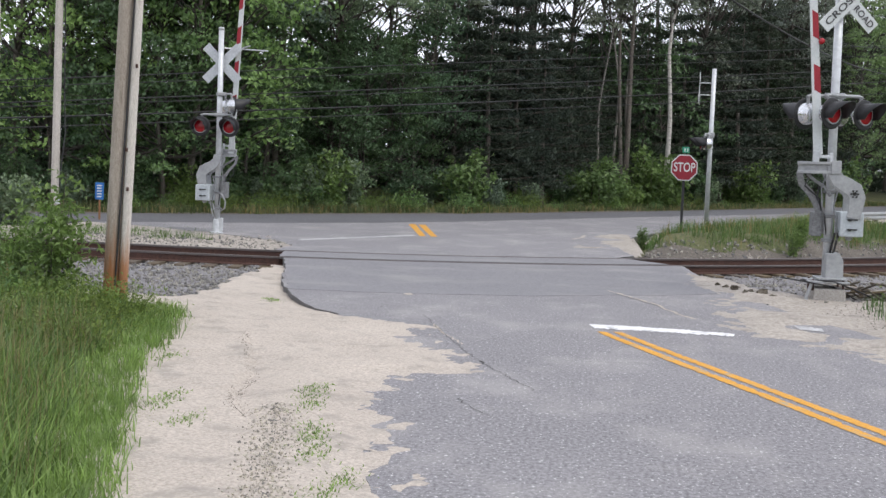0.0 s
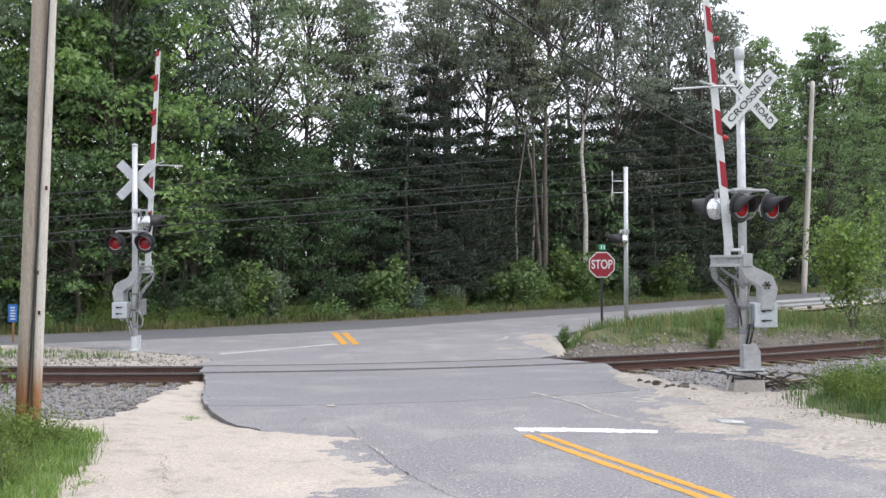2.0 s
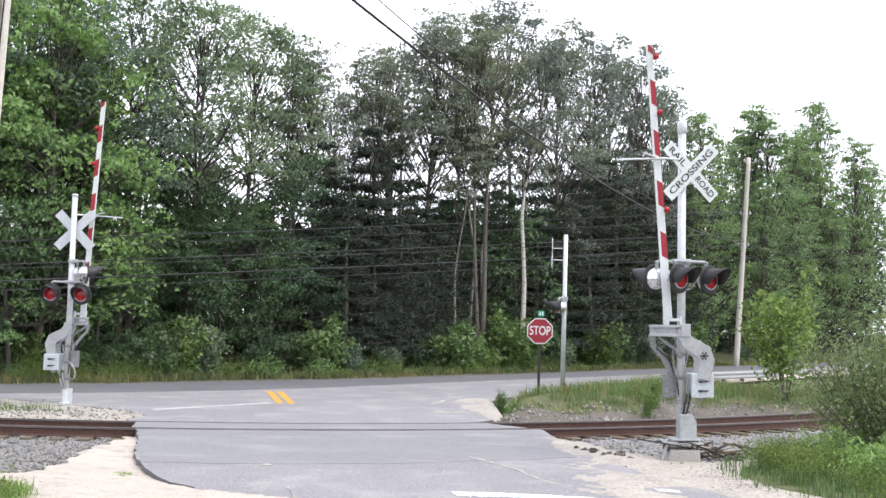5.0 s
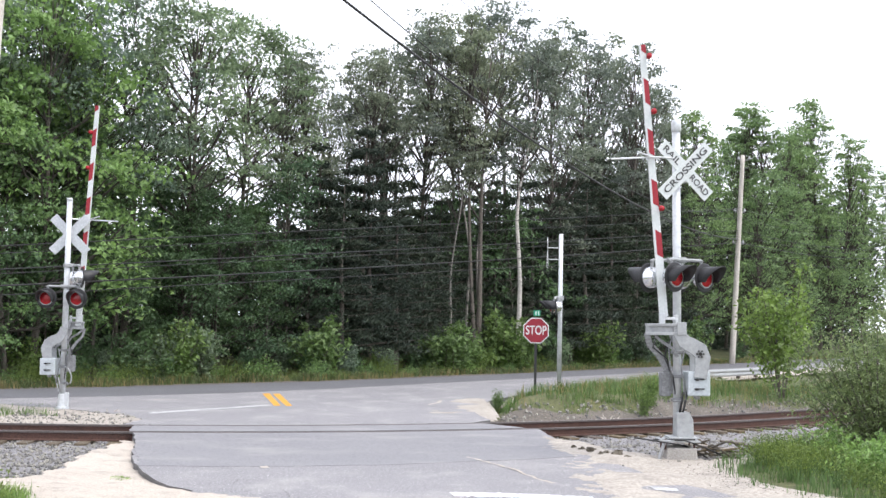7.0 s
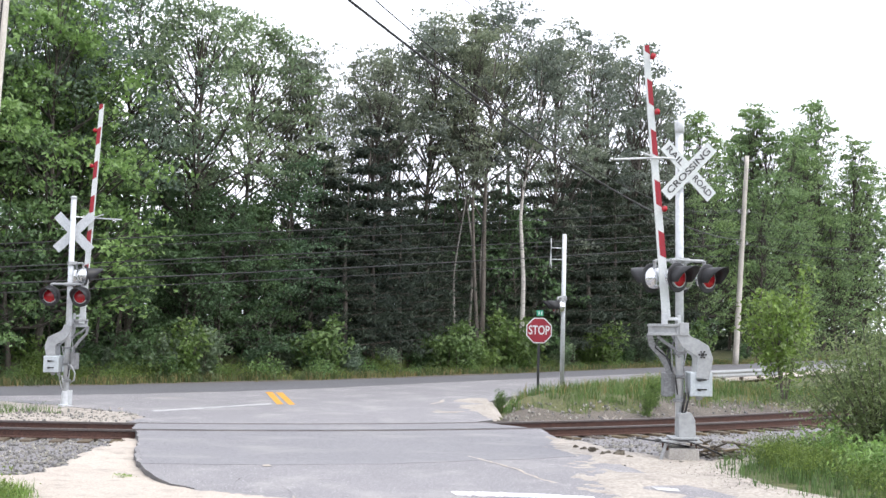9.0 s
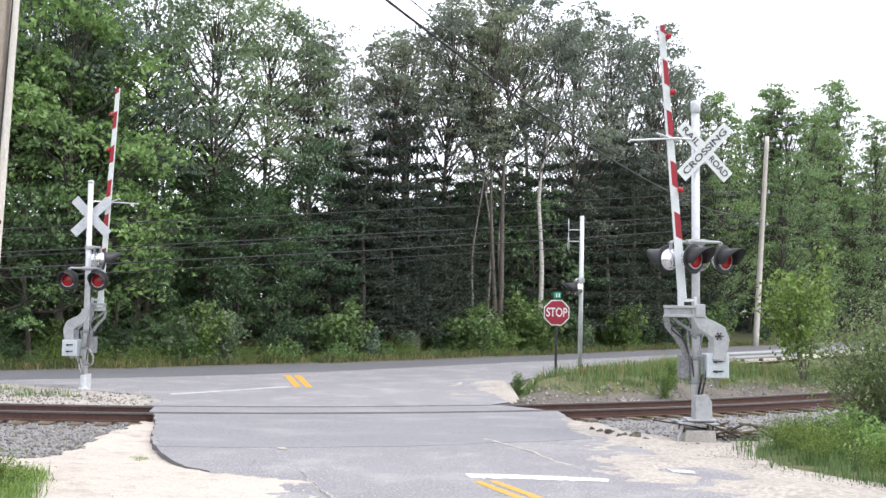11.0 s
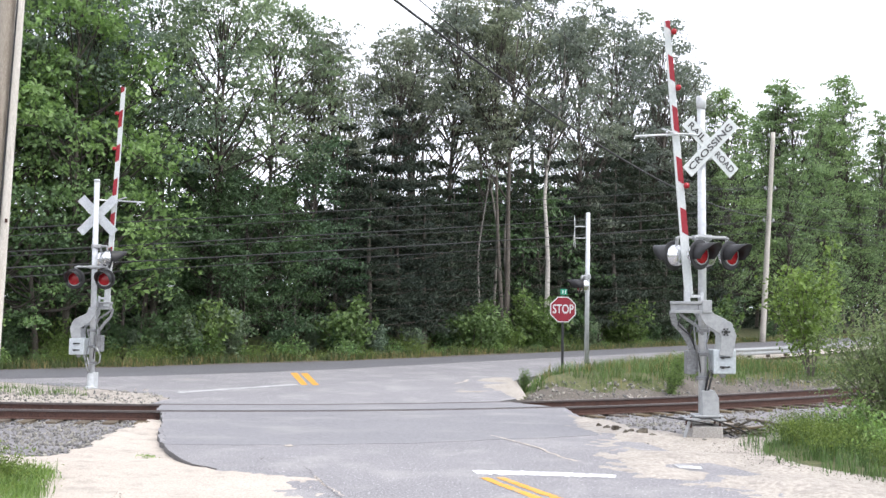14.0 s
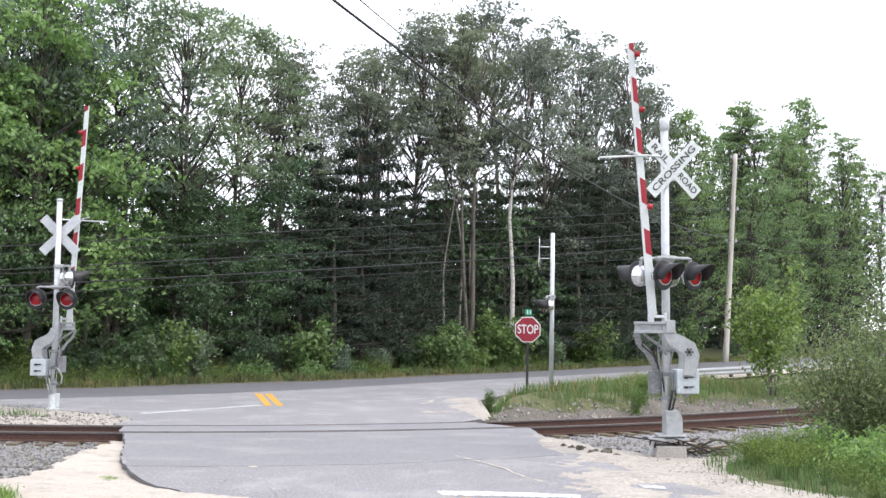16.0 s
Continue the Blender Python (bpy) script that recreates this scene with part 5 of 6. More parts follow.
far_top = lambda zz: (18.6 + 0.62 * zz / 12.9, 76.0, zz + 0.2)
cable((-5.45, 14.9, 9.5), far_top(7.6), 1.5, 0.030, "thick black overhead cable")
cable((-5.45, 14.9, 10.25), far_top(9.6), 2.5, 0.014)
cable((-5.45, 14.9, 10.9), far_top(12.4), 1.6, 0.011)
for zl, zr, sag, r in ((4.11, 9.51, 0.04, 0.016), (3.90, 8.93, 0.04, 0.012), (3.50, 8.15, 0.10, 0.018), (3.34, 7.83, 0.05, 0.013), (3.18, 7.40, 0.28, 0.023), (2.76, 6.65, 0.08, 0.015)):
    a = Vector((-12.4, 34.0, zl)) - Vector((31.4, 42.0, zr + 0.2 - zl)) * 0.35
    cable(a, far_top(zr), sag, r)
    cable(far_top(zr), (46, 118, zr + 2.2), 0.6, r)



# ---- plants ----
def leaf_quads(centres, size, rng, droop=0.3, aspect=0.6, up=0.6):
    """Folded leaf shapes, four corners each, at the centres; up turns their faces to the sky."""
    n = len(centres)
    face = rng.randn(n, 3) * 0.6 + np.array([0, 0, up])
    face /= np.linalg.norm(face, axis=1, keepdims=True)
    d = np.cross(face, rng.randn(n, 3)) + np.array([0, 0, -droop])
    d /= np.linalg.norm(d, axis=1, keepdims=True) + 1e-9
    s = np.cross(face, d)
    s /= np.linalg.norm(s, axis=1, keepdims=True) + 1e-9
    L = (size * (0.6 + 0.8 * rng.rand(n)))[:, None]
    a, c = centres - d * L * 0.5, centres + d * L * 0.5
    lift = np.cross(d, s) * L * 0.12
    b, e = centres + s * L * aspect * 0.5 + lift, centres - s * L * aspect * 0.5 + lift
    v = np.stack([a, b, c, e], 1).reshape(-1, 3)
    f = np.arange(4 * n).reshape(-1, 4)
    return v, f


def leaf_part(name, centres, size, mat, parent, rng, label="", droop=0.3, aspect=0.6, up=0.6):
    v, f = leaf_quads(np.asarray(centres), size, rng, droop, aspect, up)
    return part(name, (v.tolist(), [], f.tolist()), mat, parent, label)


def sprays(rng, centre, r, n, layers=4):
    """Points in a few flat, drooping sprays of leaves about a bough's tip."""
    at = rng.randn(layers, 3) * np.array([0.48, 0.48, 0.36]) * r
    k = rng.randint(layers, size=n)
    a, q = rng.rand(n) * 6.283, rng.rand(n) ** 0.5
    w = r * (0.55 + 0.35 * rng.rand(layers))[k]
    z = -0.30 * r * q ** 2 + rng.randn(n) * 0.09 * r
    return np.asarray(centre) + at[k] + np.stack([np.cos(a) * q * w, np.sin(a) * q * w, z], 1)


def broad_tree(name, label, category, height, crown_from, spread, leaves, leaf_size, leaf_m, bark_m, seed, clumps=38, trunk_r=0.14, lean=0.3, forks=1, clump_r=0.9, pointed=False, wob=0.12):
    """A tapered trunk with limbs and an open crown of leaf clumps."""
    rng = np.random.RandomState(seed)
    t = thing(name, (0, 0, -200), label, category)
    bm, bl = bmesh.new(), bmesh.new()
    tops = []
    for k in range(forks):
        off = rng.uniform(-0.25, 0.25, 2) if forks > 1 else np.zeros(2)
        ln = rng.uniform(-lean, lean, 2) * height * 0.12
        ph = rng.rand(4) * 6
        pts = []
        for i in range(11):
            q = i / 10
            pts.append((off[0] + ln[0] * q + wob * math.sin(q * 5 + ph[0]) * min(1.0, q * 2), off[1] + ln[1] * q + wob * math.sin(q * 9 + ph[1]) * min(1.0, q * 2), -0.3 + height * 0.93 * q))
        tr = trunk_r * (1 if k == 0 else 0.75)
        tube(bm, pts, [tr * (1.25 if i == 0 else 1.0 - 0.088 * i) for i in range(11)], 8)
        tops.append(np.array(pts))
    centres = []
    for c in range(clumps):
        pts = tops[rng.randint(forks)]
        q = crown_from + (1 - crown_from) * rng.rand() ** 0.85
        base = np.array([np.interp(max(0.2, q - rng.uniform(0.05, 0.13)), np.linspace(0, 1, 11), pts[:, j]) for j in range(3)])
        prof = math.sin(math.pi * min(1.0, 0.18 + 0.82 * (q - crown_from) / (1 - crown_from + 1e-6)) ** (0.8 if not pointed else 0.5))
        if pointed:
            up = (q - crown_from) / (1 - crown_from)
            prof = (1.02 - up) ** 0.65 * min(1.0, 0.65 + 2 * up)
        a, rr = rng.rand() * 6.283, spread * (0.25 + 0.75 * rng.rand() ** 0.6) * ((0.12 + 0.88 * prof) if pointed else (0.35 + 0.65 * prof))
        tip = np.array([base[0] + rr * math.cos(a), base[1] + rr * math.sin(a), height * q])
        midp = base * 0.5 + tip * 0.5 + np.array([0, 0, -0.12 * rr])
        r0 = trunk_r * 0.36 * (1.2 - q) + 0.014
        tube(bl, [base, midp, tip], [r0, r0 * 0.7, 0.008], 5, False)
        for _ in range(2):
            tip2 = tip + rng.randn(3) * clump_r * 0.6
            tube(bl, [midp * 0.4 + tip * 0.6, tip2], [r0 * 0.45, 0.005], 4, False)
        centres.append(sprays(rng, tip, clump_r * (0.6 + 0.7 * rng.rand()) * (1.1 - 0.55 * q if pointed else 1.0), int(leaves / clumps * (0.5 + rng.rand())), 5))
    part("trunk", bm, bark_m, t, "", True)
    part("branchwork", bl, M["twig"], t, "", True)
    leaf_part("crown", np.concatenate(centres), leaf_size, leaf_m, t, rng)
    return t


def pine_tree(label, height, seed, leaves=7200, spread=2.5, bare=0.14):
    rng = np.random.RandomState(seed)
    t = thing("pine_tree", (0, 0, -200), label, "tree")
    bm = bmesh.new()
    tube(bm, [(0.05 * math.sin(i), 0.05 * math.cos(i * 1.3), -0.3 + height * i / 8) for i in range(9)], [0.17 * (1.05 - i / 8) for i in range(9)], 8)
    centres = []
    z = height * bare
    while z < height * 0.97:
        q = z / height
        R = spread * (1 - q) ** 0.75 + 0.2
        k = 5 if q < 0.85 else 3
        a0 = rng.rand() * 6.28
        for j in range(k):
            a = a0 + j * 6.283 / k + rng.uniform(-0.3, 0.3)
            r = R * rng.uniform(0.7, 1.1)
            tip = np.array([r * math.cos(a), r * math.sin(a), z + 0.10 * r])
            tube(bm, [(0, 0, z), tip * np.array([0.5, 0.5, 1]) + np.array([0, 0, -0.05 * r]), tip], [0.03, 0.02, 0.006], 4, False)
            n = int(leaves / 90 * (0.4 + r / spread))
            s = rng.rand(n, 1) ** 0.7
            base = np.array([0, 0, z]) * (1 - s) + tip * s
            w = 0.10 + 0.30 * np.sin(2.6 * s[:, 0]) * r / spread
            centres.append(base + rng.randn(n, 3) * np.stack([w, w, w * 0.38], 1) - np.stack([w * 0, w * 0, 0.22 * r * s[:, 0] ** 2], 1))
        z += height * 0.052 + 0.22
    part("trunk", bm, M["bark"], t, "", True)
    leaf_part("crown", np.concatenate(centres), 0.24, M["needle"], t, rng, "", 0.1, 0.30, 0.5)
    return t


def shrub(name, label, category, height, spread, stems, leaves, leaf_size, leaf_m, seed, aspect=0.6, low=0.12, group="", stem_m=None, stem_r=0.022):
    """Many stems from one foot, leafy nearly to the ground."""
    rng = np.random.RandomState(seed)
    t = thing(name, (0, 0, -200), label, category, group)
    bm = bmesh.new()
    cs = []
    for k in range(stems):
        a, r = rng.rand() * 6.283, spread * rng.rand() ** 0.6
        h = height * (0.55 + 0.45 * rng.rand()) * (1 - 0.35 * (r / spread) ** 2)
        p = [np.array([0.06 * math.cos(a) * spread, 0.06 * math.sin(a) * spread, -0.15]), np.array([r * 0.5 * math.cos(a), r * 0.5 * math.sin(a), h * 0.5]), np.array([r * math.cos(a), r * math.sin(a), h])]
        tube(bm, p, [stem_r, stem_r * 0.6, stem_r * 0.25], 5, False)
        n = int(leaves / stems)
        q = low + (1 - low) * rng.rand(n, 1) ** 0.8
        base = np.where(q < 0.5, p[0] + (p[1] - p[0]) * q * 2, p[1] + (p[2] - p[1]) * (q - 0.5) * 2)
        w = 0.08 + 0.15 * spread * (1 - np.abs(q - 0.45))
        cs.append(base + rng.randn(n, 3) * w * np.array([1, 1, 0.55]))
    tagged(part("stemwork", bm, stem_m or M["bark"], t, "", True), kind="stuff")
    c = np.concatenate(cs)
    c = c[c[:, 2] > 0.02]
    leaf_part("foliage", c, leaf_size, leaf_m, t, rng, "", 0.15, aspect)
    return t


def put(proto, x, y, rz=0.0, s=1.0, first=[]):
    """Plants a copy of the model on the ground, scaled."""
    z = float(terrain(np.array(float(x)), np.array(float(y))))
    if id(proto) not in first:
        first.append(id(proto))
        proto.matrix_world = pose(x, y, z, 0, 0, rz) @ Matrix.Scale(s, 4)
        return proto
    c = copy_thing(proto, pose(x, y, z, 0, 0, rz))
    c.scale = (s, s, s)
    return c


def at_bearing(u, depth):
    return (u - 784) / 2154 * depth


oak_label = "tall leafy broadleaf tree with a bare trunk and open crown"
oaks = [broad_tree("broadleaf_tree", oak_label, "tree", 14.0, 0.48, 3.3, 9500, 0.15, M["leaf"], M["bark"], 100 + k, 76, 0.16, 0.5, 1 + k % 2, 0.74) for k in range(4)]
poplars = [broad_tree("poplar_tree", "tall grey-green poplar with thin forked trunks", "tree", 15.5, (0.58, 0.58, 0.62, 0.70)[k], 2.3, 7200, 0.145, M["leaf_grey"], M["bark"], 120 + k, 60, 0.15, 0.4, 1 + k % 3, 0.62) for k in range(4)]
fulls = [broad_tree("poplar_tree", "tall grey-green poplar leafy well down its trunk", "tree", 15.5, 0.34, 2.3, 8600, 0.15, M["leaf_grey"], M["bark"], 130 + k, 74, 0.15, 0.4, 1 + k, 0.64) for k in range(2)]
maples = [broad_tree("maple_tree", "bright green young maple with leafy low branches", "tree", 11.0, 0.16, 2.9, 8600, 0.165, M["leaf_light"] if k == 0 else M["under"], M["bark"], 140 + k, 58, 0.11, 0.4, 1, 0.85) for k in range(3)]
unders = [broad_tree("understory_tree", "dark leafy understory tree at the wood's edge", "tree", 6.6, 0.14, 2.2, 3000, 0.19, M["under"], M["bark"], 160 + k, 26, 0.07, 0.5, 1 + k, 0.85) for k in range(3)]
pines = [pine_tree("dark green pine with drooping needle boughs", 9.5, 180 + k) for k in range(2)]
birch = broad_tree("birch_tree", "tall birch with a peeling white trunk and sparse crown", "tree", 16.5, 0.62, 1.9, 5200, 0.16, M["leaf_grey"], M["birch"], 200, 34, 0.15, 0.12, 1, 0.8, False, 0.42)
birch_thin = broad_tree("birch_tree", "slender leaning tree with a thin grey trunk", "tree", 11, 0.75, 1.2, 1600, 0.16, M["leaf_grey"], M["bark_pale"], 203, 14, 0.075, 0.35, 1, 0.6, False, 0.2)
slim = [broad_tree("poplar_tree", "light green poplar with a narrow pointed crown", "tree", 17.0, 0.12, 3.5, 7200, 0.19, M["leaf_far"], M["bark"], 210 + k, 120, 0.13, 0.5, 1, 0.80, True) for k in range(3)]
edge_bushes = [shrub("edge_bush", "green leafy bush at the wood's edge", "bush", 2.5, 1.25, 12, 1400, 0.20, M[m], 230 + 7 * k, 0.6, 0.05, "bushes along the wood's edge") for k, m in enumerate(("under", "leaf", "bush"))]

# tall trees: bearing, distance behind the road edge, kind, size
R = random.Random(77)
def on_edge(u, back):
    y = 50.0
    for _ in range(14):
        y = 0.5 * y + 0.5 * (float(main_far(at_bearing(u, y))) + back)
    return at_bearing(u, y), y


for u, back, k, h in ((-350, 8, 3, 14), (-260, 6, 0, 13.5), (-150, 9, 1, 14.2), (-60, 6, 2, 13.8), (60, 9, 3, 14.2), (135, 6, 0, 13.6), (230, 8, 1, 14.4), (330, 7, 3, 14.5), (445, 8, 2, 14.2)):
    x, y = on_edge(u, back)
    put(oaks[k], x, y, R.uniform(0, 360), h / 14.3)
for u, back, k, h in ((505, 10, 2, 13.0), (560, 9, 0, 13.8), (612, 14, 1, 13.2), (660, 8, 3, 14.0), (700, 9, 2, 14.8), (760, 7, 0, 16.3), (815, 9, 3, 17.2), (852, 4.2, 1, 16.6), (905, 12, 3, 19.6), (985, 8, 0, 18.8),
                      (1060, 9, 1, 19.8), (1085, 13, 2, 20.6), (1120, 8, 3, 19.8), (1155, 9, 0, 18.6), (1185, 13, 2, 18.0)):
    x, y = on_edge(u, back)
    put(fulls[k % 2] if u > 980 else poplars[k], x, y, R.uniform(0, 360), h / 15.8)
x, y = on_edge(932, 2.4)
put(birch, x, y, 40, 0.96)
for u, b, h in ((938, 1.9, 1.1), (820, 2.2, 1.05), (846, 2.4, 0.7), (868, 2.4, 0.6), (915, 2.4, 0.8)):
    x, y = on_edge(u, b)
    put(edge_bushes[2], x, y, R.uniform(0, 360), h)
for u, b, r, s in ((812, 4.4, 10, 0.95), (842, 4.6, 200, 1.15), (858, 4.8, 120, 1.1)):
    x, y = on_edge(u, b)
    put(birch_thin, x, y, r, s)
for u, b, k, s in ((30, 4.5, 0, 0.92), (-70, 4.0, 1, 0.9), (90, 9, 1, 1.0), (180, 5, 2, 0.72), (520, 6, 2, 0.75), (400, 5.5, 1, 0.62), (-180, 5, 0, 1.0), (75, 4.6, 0, 1.25), (470, 5.5, 1, 0.60), (335, 6, 2, 0.60), (130, 6, 2, 0.9)):
    x, y = on_edge(u, b)
    put(maples[k], x, y, R.uniform(0, 360), s)
for i in range(34):
    u = -330 + i * 46 + R.uniform(-18, 18)
    b = (4.5, 8.5, 13.0)[i % 3] + R.uniform(-1, 1)
    x, y = on_edge(u, b)
    if (b < 11 and 530 < u < 800) or (b < 6 and 1000 < u < 1190):
        continue
    put(unders[i % 3], x, y, R.uniform(0, 360), R.uniform(0.6, 1.0) * y / 47.0)
for u, b, s in ((320, 9, 1.15), (345, 12, 1.2), (620, 12, 1.15)):
    x, y = on_edge(u, b)
    put(unders[1], x, y, R.uniform(0, 360), s)
for i, (u, b, s) in enumerate(((560, 5.5, 0.72), (618, 4.5, 0.85), (668, 5, 0.92), (715, 4.5, 0.85), (765, 5.5, 0.84), (640, 8, 1.0), (590, 8, 0.9), (740, 8, 0.9), (810, 8, 0.92), (1005, 5, 1.0), (1050, 4.5, 1.05), (1095, 5, 1.1), (1140, 4.5, 1.05), (1180, 6, 1.1), (1025, 8, 1.2), (1120, 8, 1.25), (890, 7, 0.98), (955, 7, 1.02), (575, 7, 1.0), (690, 7.5, 1.15), (790, 6.5, 0.9), (655, 6, 1.1), (735, 6.2, 0.9), (850, 8, 0.95), (1075, 7, 1.25), (1160, 8, 1.25), (1205, 6, 1.15), (930, 10, 1.1), (985, 9, 1.15), (1035, 10, 1.3), (1075, 11, 1.35), (1130, 10, 1.35), (1180, 9, 1.3), (1210, 10, 1.3), (880, 10, 0.95))):
    x, y = on_edge(u, b)
    put(pines[i % 2], x, y, R.uniform(0, 360), s)
for i, (u, b, h) in enumerate(((1228, 12, 15.6), (1262, 7, 16.2), (1300, 14, 16.8), (1332, 9, 18.2), (1372, 6, 17.4), (1412, 12, 18.8), (1440, 8, 18.4), (1470, 8, 21.5), (1505, 6, 18.4), (1540, 9, 17.8), (1590, 6, 17.2), (1650, 6, 17.5), (1720, 6, 17.5),
                               (1280, 20, 17.0), (1390, 18, 18.5), (1316, 10, 16.2), (1395, 8, 17.0), (1455, 6, 16.4), (1525, 10, 17.4), (1350, 4, 12.0), (1245, 4, 10.0), (1420, 4, 12.5), (1490, 4, 12.0))):
    x, y = on_edge(u, b)
    put(slim[i % 3], x, y, R.uniform(0, 360), h / 16.2)
for i in range(30):
    u = -340 + i * 66 + R.uniform(-30, 30)
    x, y = on_edge(u, R.uniform(2.6, 4.6))
    put(edge_bushes[(0, 2, 0, 1, 0)[i % 5]], x, y, R.uniform(0, 360), R.uniform(0.30, 0.80))
for u, h in ((582, 1.05), (800, 1.0), (905, 1.25), (330, 0.95), (300, 0.7), (1080, 1.1), (1010, 0.6), (1155, 0.8), (700, 0.5), (630, 0.55), (1235, 1.3), (370, 0.8)):
    x, y = on_edge(u, 2.7)
    put(edge_bushes[2 if h > 0.9 else 1], x, y, R.uniform(0, 360), h)


# the dense woods behind, in one mass of leaves and stems
def woods(seed, n):
    rng = np.random.RandomState(seed)
    x = rng.uniform(-34, 52, n)
    y = main_far(x) + rng.uniform(13, 30, n)
    h = (1.6 + 0.088 * y + 2.2 * smooth01(x, 6, 14)) * (1 + 0.18 * value_noise(x, y, 0.22, 91))
    z = h * rng.rand(n) ** 0.9
    return np.stack([x, y, z], 1)


# the shade between the deep trees is put in by the dark needle colour
tagged(leaf_part("far_woods", woods(5, 44000), 0.56, M["needle"], None, np.random.RandomState(6)), "deep woods, their shade put in as dark needle colour", "woods", "", "stuff")

# single plants by the track and the road
young = shrub("young_maple", "light green young maple with several thin stems", "tree", 4.7, 1.35, 13, 2500, 0.15, M["leaf_yellow"], 301, 0.65, 0.22)
young.matrix_world = pose(10.9, 38.2, 0.22)
willow = shrub("willow_bush", "large grey-green willow bush with dense narrow leaves", "bush", 3.1, 1.75, 44, 12500, 0.10, M["willow"], 302, 0.32, 0.06)
willow.matrix_world = pose(8.0, 21.9, -0.05)
put(willow, 9.9, 22.8, 130, 1.05, [id(willow)])
sap = shrub("sapling", "leafy green sapling growing against the pole", "bush", 1.95, 0.50, 13, 2000, 0.10, M["bush"], 303, 0.42, 0.10, "", M["bark"], 0.012)
sap.matrix_world = pose(-6.44, 14.4, 0.0)
for x, y, s in ((-7.0, 14.8, 0.70), (-7.9, 15.6, 0.62), (-8.6, 14.6, 0.5), (-7.3, 13.6, 0.45), (1.75, 33.4, 0.42), (5.6, 32.6, 0.45), (5.9, 33.4, 0.55)):
    put(sap, x, y, x * 77, s, [id(sap)])
weed = shrub("weed_clump", "bright green leafy roadside weeds", "weeds", 0.55, 0.42, 16, 750, 0.046, M["weed"], 304, 0.36, 0.05, "", M["weed"], 0.006)
weed.matrix_world = pose(-5.15, 13.9, 0.0)
leafy = shrub("leafy_weed", "bright green leafy weeds growing among rough grass", "weeds", 0.75, 0.55, 12, 620, 0.085, M["leaf_light"], 305, 0.5, 0.05, "leafy weeds", M["weed"], 0.007)
leafy.matrix_world = pose(7.1, 18.6, 0.0)
rw = random.Random(41)
for i in range(46):
    x, y = rw.uniform(5.2, 9.6), rw.uniform(15.6, 21.0)
    if x > float(grass_edge_right(y)) + 0.5:
        kind = leafy if x > 6.0 and i % 3 else weed
        put(kind, x, y, rw.uniform(0, 360), rw.uniform(0.5, 1.15), [id(kind)])
for x, y, s in ((-4.9, 11.6, 0.9), (-5.6, 10.9, 1.0), (-4.6, 10.2, 0.7), (-5.9, 9.6, 1.0), (-4.9, 12.6, 0.9), (-6.5, 11.4, 1.1), (-4.3, 8.9, 0.6), (-6.8, 13.0, 1.2), (-5.2, 13.8, 1.1), (-5.6, 13.2, 1.1), (-5.3, 14.5, 0.6), (-4.9, 13.2, 0.7), (-6.2, 12.4, 1.0), (-5.4, 12.2, 0.8), (-5.75, 14.3, 0.8)):
    put(weed, x, y, x * 50, s, [id(weed)])
for i in range(14):
    y = rw.uniform(10.6, 14.2)
    put(weed, float(grass_edge_left(y)) - rw.uniform(0.45, 2.4), y, rw.uniform(0, 360), rw.uniform(0.7, 1.25), [id(weed)])
for i in range(44):
    u = -60 + i * 30 + rw.uniform(-14, 14)
    x, y = on_edge(u, rw.uniform(0.9, 2.6))
    put(weed if i % 3 else leafy, x, y, rw.uniform(0, 360), rw.uniform(0.7, 1.7) * (1.0 if i % 3 else 0.75), [id(weed), id(leafy)])
for x, y, s in ((-6.1, 14.25, 0.8), (-6.9, 14.0, 1.05), (-5.45, 14.1, 0.7), (-5.25, 13.6, 0.6), (-7.4, 13.9, 1.15), (-6.4, 13.5, 0.8), (-5.75, 13.2, 0.7), (-8.0, 14.3, 1.2), (-7.0, 13.1, 0.8), (-6.2, 12.6, 0.7)):
    put(leafy, x, y, x * 63, s * 0.85, [id(leafy)])
for i in range(10):
    x, y = rw.uniform(-20, -14.0), rw.uniform(27.5, 31.0)
    put(edge_bushes[i % 3], x, y, rw.uniform(0, 360), rw.uniform(0.5, 0.8))


def blades(name, n, place, height, mat, label, seed, width=0.008, bend=0.35):
    """Grass blades, too many to count, in one mesh."""
    rng = np.random.RandomState(seed)
    p = place(rng, n)
    n = len(p)
    a = rng.rand(n) * 6.283
    h = (height[0] + (height[1] - height[0]) * rng.rand(n))[:, None]
    side = np.stack([np.cos(a), np.sin(a), np.zeros(n)], 1) * width
    lean = np.stack([np.cos(a + 1.4), np.sin(a + 1.4), np.zeros(n)], 1) * h * bend * rng.rand(n, 1)
    up = np.array([0, 0, 1.0])
    v = np.stack([p - side, p + side, p + side * 0.8 + up * h * 0.55 + lean * 0.35, p - side * 0.8 + up * h * 0.55 + lean * 0.35, p + up * h * 0.95 + lean], 1).reshape(-1, 3)
    i = np.arange(n)[:, None] * 5
    f = np.concatenate([i + [[0, 1, 2, 3]]]).tolist() + (i + [[3, 2, 4]]).tolist()
    return tagged(part(name, (v.tolist(), [], f), mat), label, "grass", "", "stuff")


def tufts(rng, n, x0, x1, y0, y1, inside, spread=0.09, per=14):
    k = n // per
    x, y = rng.uniform(x0, x1, k), rng.uniform(y0, y1, k)
    ok = inside(x, y)
    x, y = x[ok], y[ok]
    x, y = np.repeat(x, per) + rng.randn(len(x) * per) * spread, np.repeat(y, per) + rng.randn(len(y) * per) * spread
    return np.stack([x, y, terrain(x, y) - 0.02], 1)


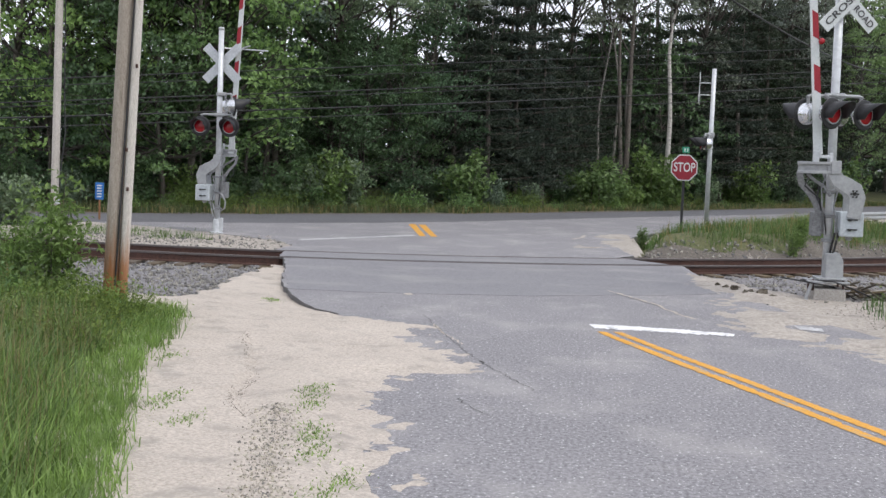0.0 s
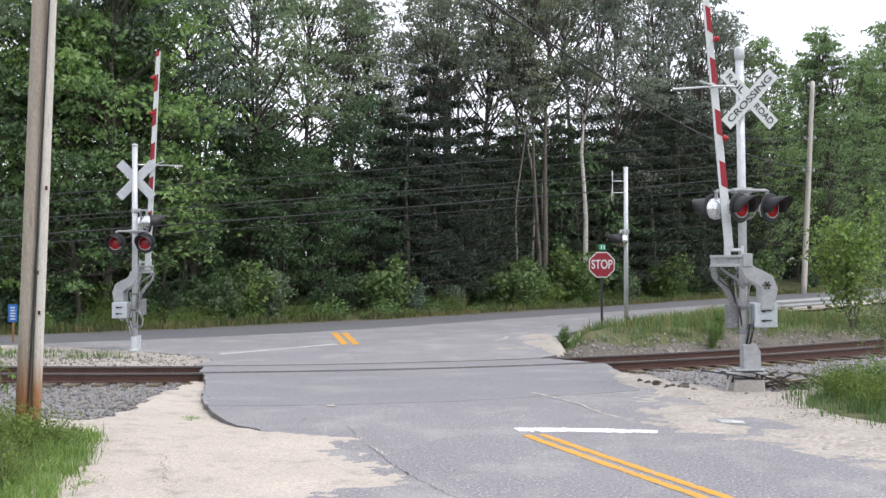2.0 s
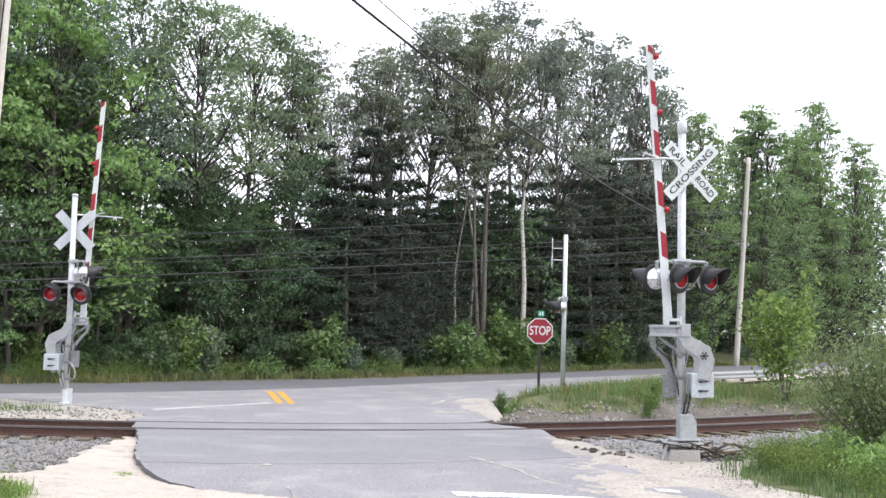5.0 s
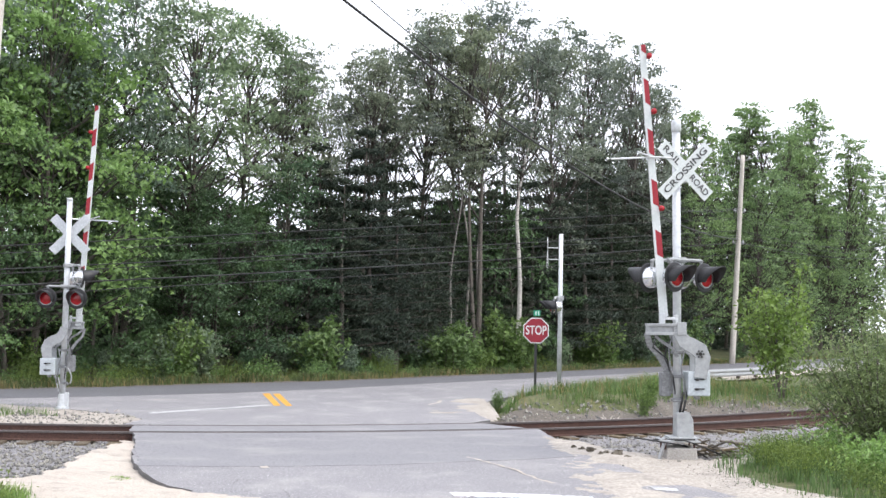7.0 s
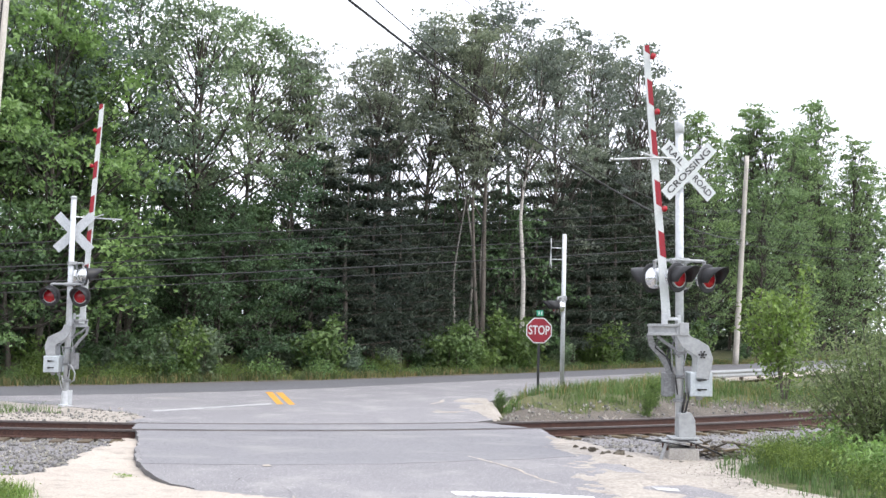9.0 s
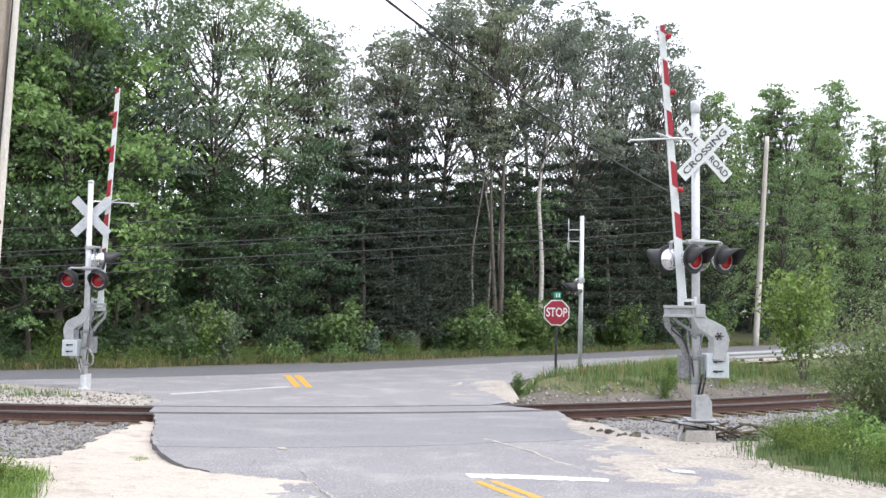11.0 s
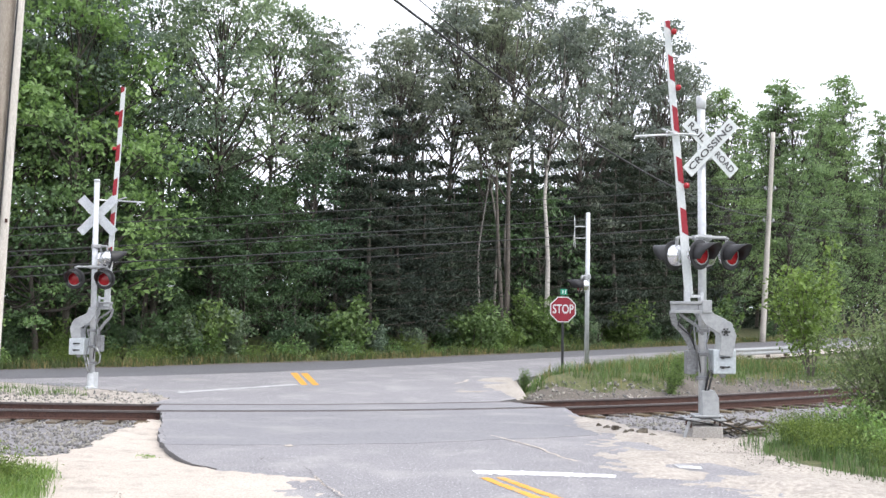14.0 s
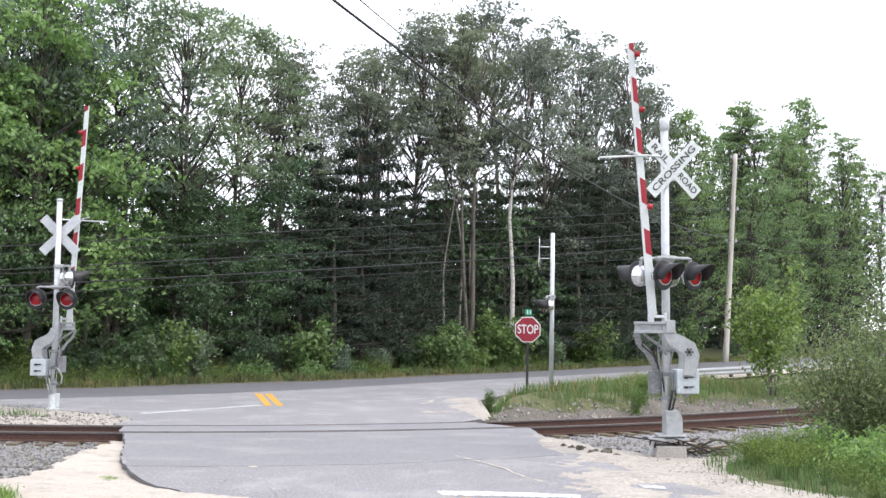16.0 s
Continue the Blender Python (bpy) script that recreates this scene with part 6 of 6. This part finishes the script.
in_left = lambda x, y: (x < grass_edge_left(y) - 0.38 + 0.30 * value_noise(x, y, 1.4, 71)) & ((y < 12.4) | (x < -7.0))
in_right = lambda x, y: (x > grass_edge_right(y) - 0.28 + 0.25 * value_noise(x, y, 1.2, 72)) & (y < near_rail(x) - 2.2)
in_mound = lambda x, y: (y - near_rail(x) > 5.3 + 0.8 * value_noise(x, y, 0.7, 73)) & (x > 1.7) & (y < main_near(x) - 1.0)
in_verge = lambda x, y: (y - main_far(x) > 0.5) & (y - main_far(x) < 4.0)
blades("near_grass", 15000, lambda r, n: tufts(r, n, -6.5, -2.3, 5.0, 9.8, lambda x, y: x < grass_edge_left(y) - 0.20 + 0.2 * value_noise(x, y, 1.4, 71), 0.07, 12), (0.2, 0.6), M["grass_light"], "tall bright green grass at the sand's edge", 410, 0.006, 0.9)
blades("tall_grass", 33000, lambda r, n: tufts(r, n, -9.5, -2.4, 5.5, 15.6, in_left), (0.22, 0.62), M["grass"], "tall green grass beside the sand shoulder", 401, 0.007, 0.75)
blades("seeding_grass", 12000, lambda r, n: tufts(r, n, -9.5, -3.0, 6.5, 15.6, in_left, 0.12, 8), (0.35, 0.75), M["grass_dry"], "tan seeding grass stalks among the green", 402, 0.003, 0.4)
blades("right_grass", 31000, lambda r, n: tufts(r, n, 4.4, 14, 9.0, 24, in_right), (0.08, 0.36), M["grass"], "green grass beside the road edge", 403, 0.007, 0.6)
blades("mound_grass", 30000, lambda r, n: tufts(r, n, 1.6, 16, 29.5, 46, in_mound, 0.12, 16), (0.08, 0.42), M["grass"], "green grass on the low mound under the sign", 404, 0.007, 0.8)
blades("mound_dry_grass", 4500, lambda r, n: tufts(r, n, 1.6, 16, 29.5, 46, in_mound, 0.15, 10), (0.2, 0.5), M["grass_dry"], "tan seeding grass on the mound", 405, 0.006, 0.4)
def verge_place(rng, n, near=0.2, wide=2.4):
    x = -28 + 60 * rng.rand(n // 10) ** 1.25
    y = main_far(x) + near + 0.35 * value_noise(x, x, 0.6, 78) + wide * rng.rand(n // 10) ** 1.1
    x, y = np.repeat(x, 10) + rng.randn(len(x) * 10) * 0.18, np.repeat(y, 10) + rng.randn(len(y) * 10) * 0.12
    return np.stack([x, y, np.maximum(terrain(x, y), -0.03) - 0.02], 1)


blades("verge_grass", 24000, verge_place, (0.05, 0.42), M["verge"], "green verge grass along the main road", 406, 0.012, 0.9)
blades("verge_dry_grass", 6500, lambda r, n: verge_place(r, n, 0.1, 1.8), (0.10, 0.42), M["grass_dry"], "tan dry grass along the main road", 407, 0.010, 0.7)
blades("island_grass", 11000, lambda r, n: tufts(r, n, -20, -8.7, 25.5, 32.5, lambda x, y: (y - near_rail(x) > 4.2 + 0.5 * value_noise(x, y, 0.8, 79)) & (y < 30.6), 0.1, 12), (0.1, 0.35), M["grass"], "short grass on the sandy island", 408, 0.010, 0.5)


def shoulder_tufts(rng, n):
    c = [(-2.24, 10.4), (-2.13, 9.75), (-1.83, 8.65), (-1.76, 8.2), (-1.92, 8.9), (-1.44, 7.7), (-1.5, 7.2), (-2.93, 9.0), (-3.36, 9.4), (-3.3, 9.7), (-2.2, 10.2), (-4.0, 11.6), (-4.3, 16.9)]
    k = rng.randint(len(c), size=n)
    c = np.array(c)[k] + rng.randn(n, 2) * np.array([0.07, 0.16])
    return np.stack([c[:, 0], c[:, 1], sand_left_height(c[:, 0], c[:, 1]) - 0.01], 1)


blades("shoulder_tufts", 1900, shoulder_tufts, (0.012, 0.04), M["grass_light"], "short green tufts sprouting in the sand", 409, 0.006, 1.8)
def fringe(rng, n):
    k = n // 9
    y = rng.uniform(5.2, 14.8, k)
    x = grass_edge_left(y) - 0.55 + 0.60 * rng.rand(k)
    x, y = np.repeat(x, 9) + rng.randn(k * 9) * 0.06, np.repeat(y, 9) + rng.randn(k * 9) * 0.08
    return np.stack([x, y, np.maximum(terrain(x, y), sand_left_height(x, y)) - 0.01], 1)


blades("pole_grass", 5000, lambda r, n: tufts(r, n, -7.4, -4.7, 12.2, 15.2, lambda x, y: x < grass_edge_left(y) - 0.2, 0.08, 12), (0.10, 0.34), M["grass_light"], "short green grass round the pole", 412, 0.006, 0.8)
blades("fringe_grass", 8000, fringe, (0.03, 0.22), M["grass_light"], "thin low grass trailing onto the sand", 411, 0.005, 1.0)
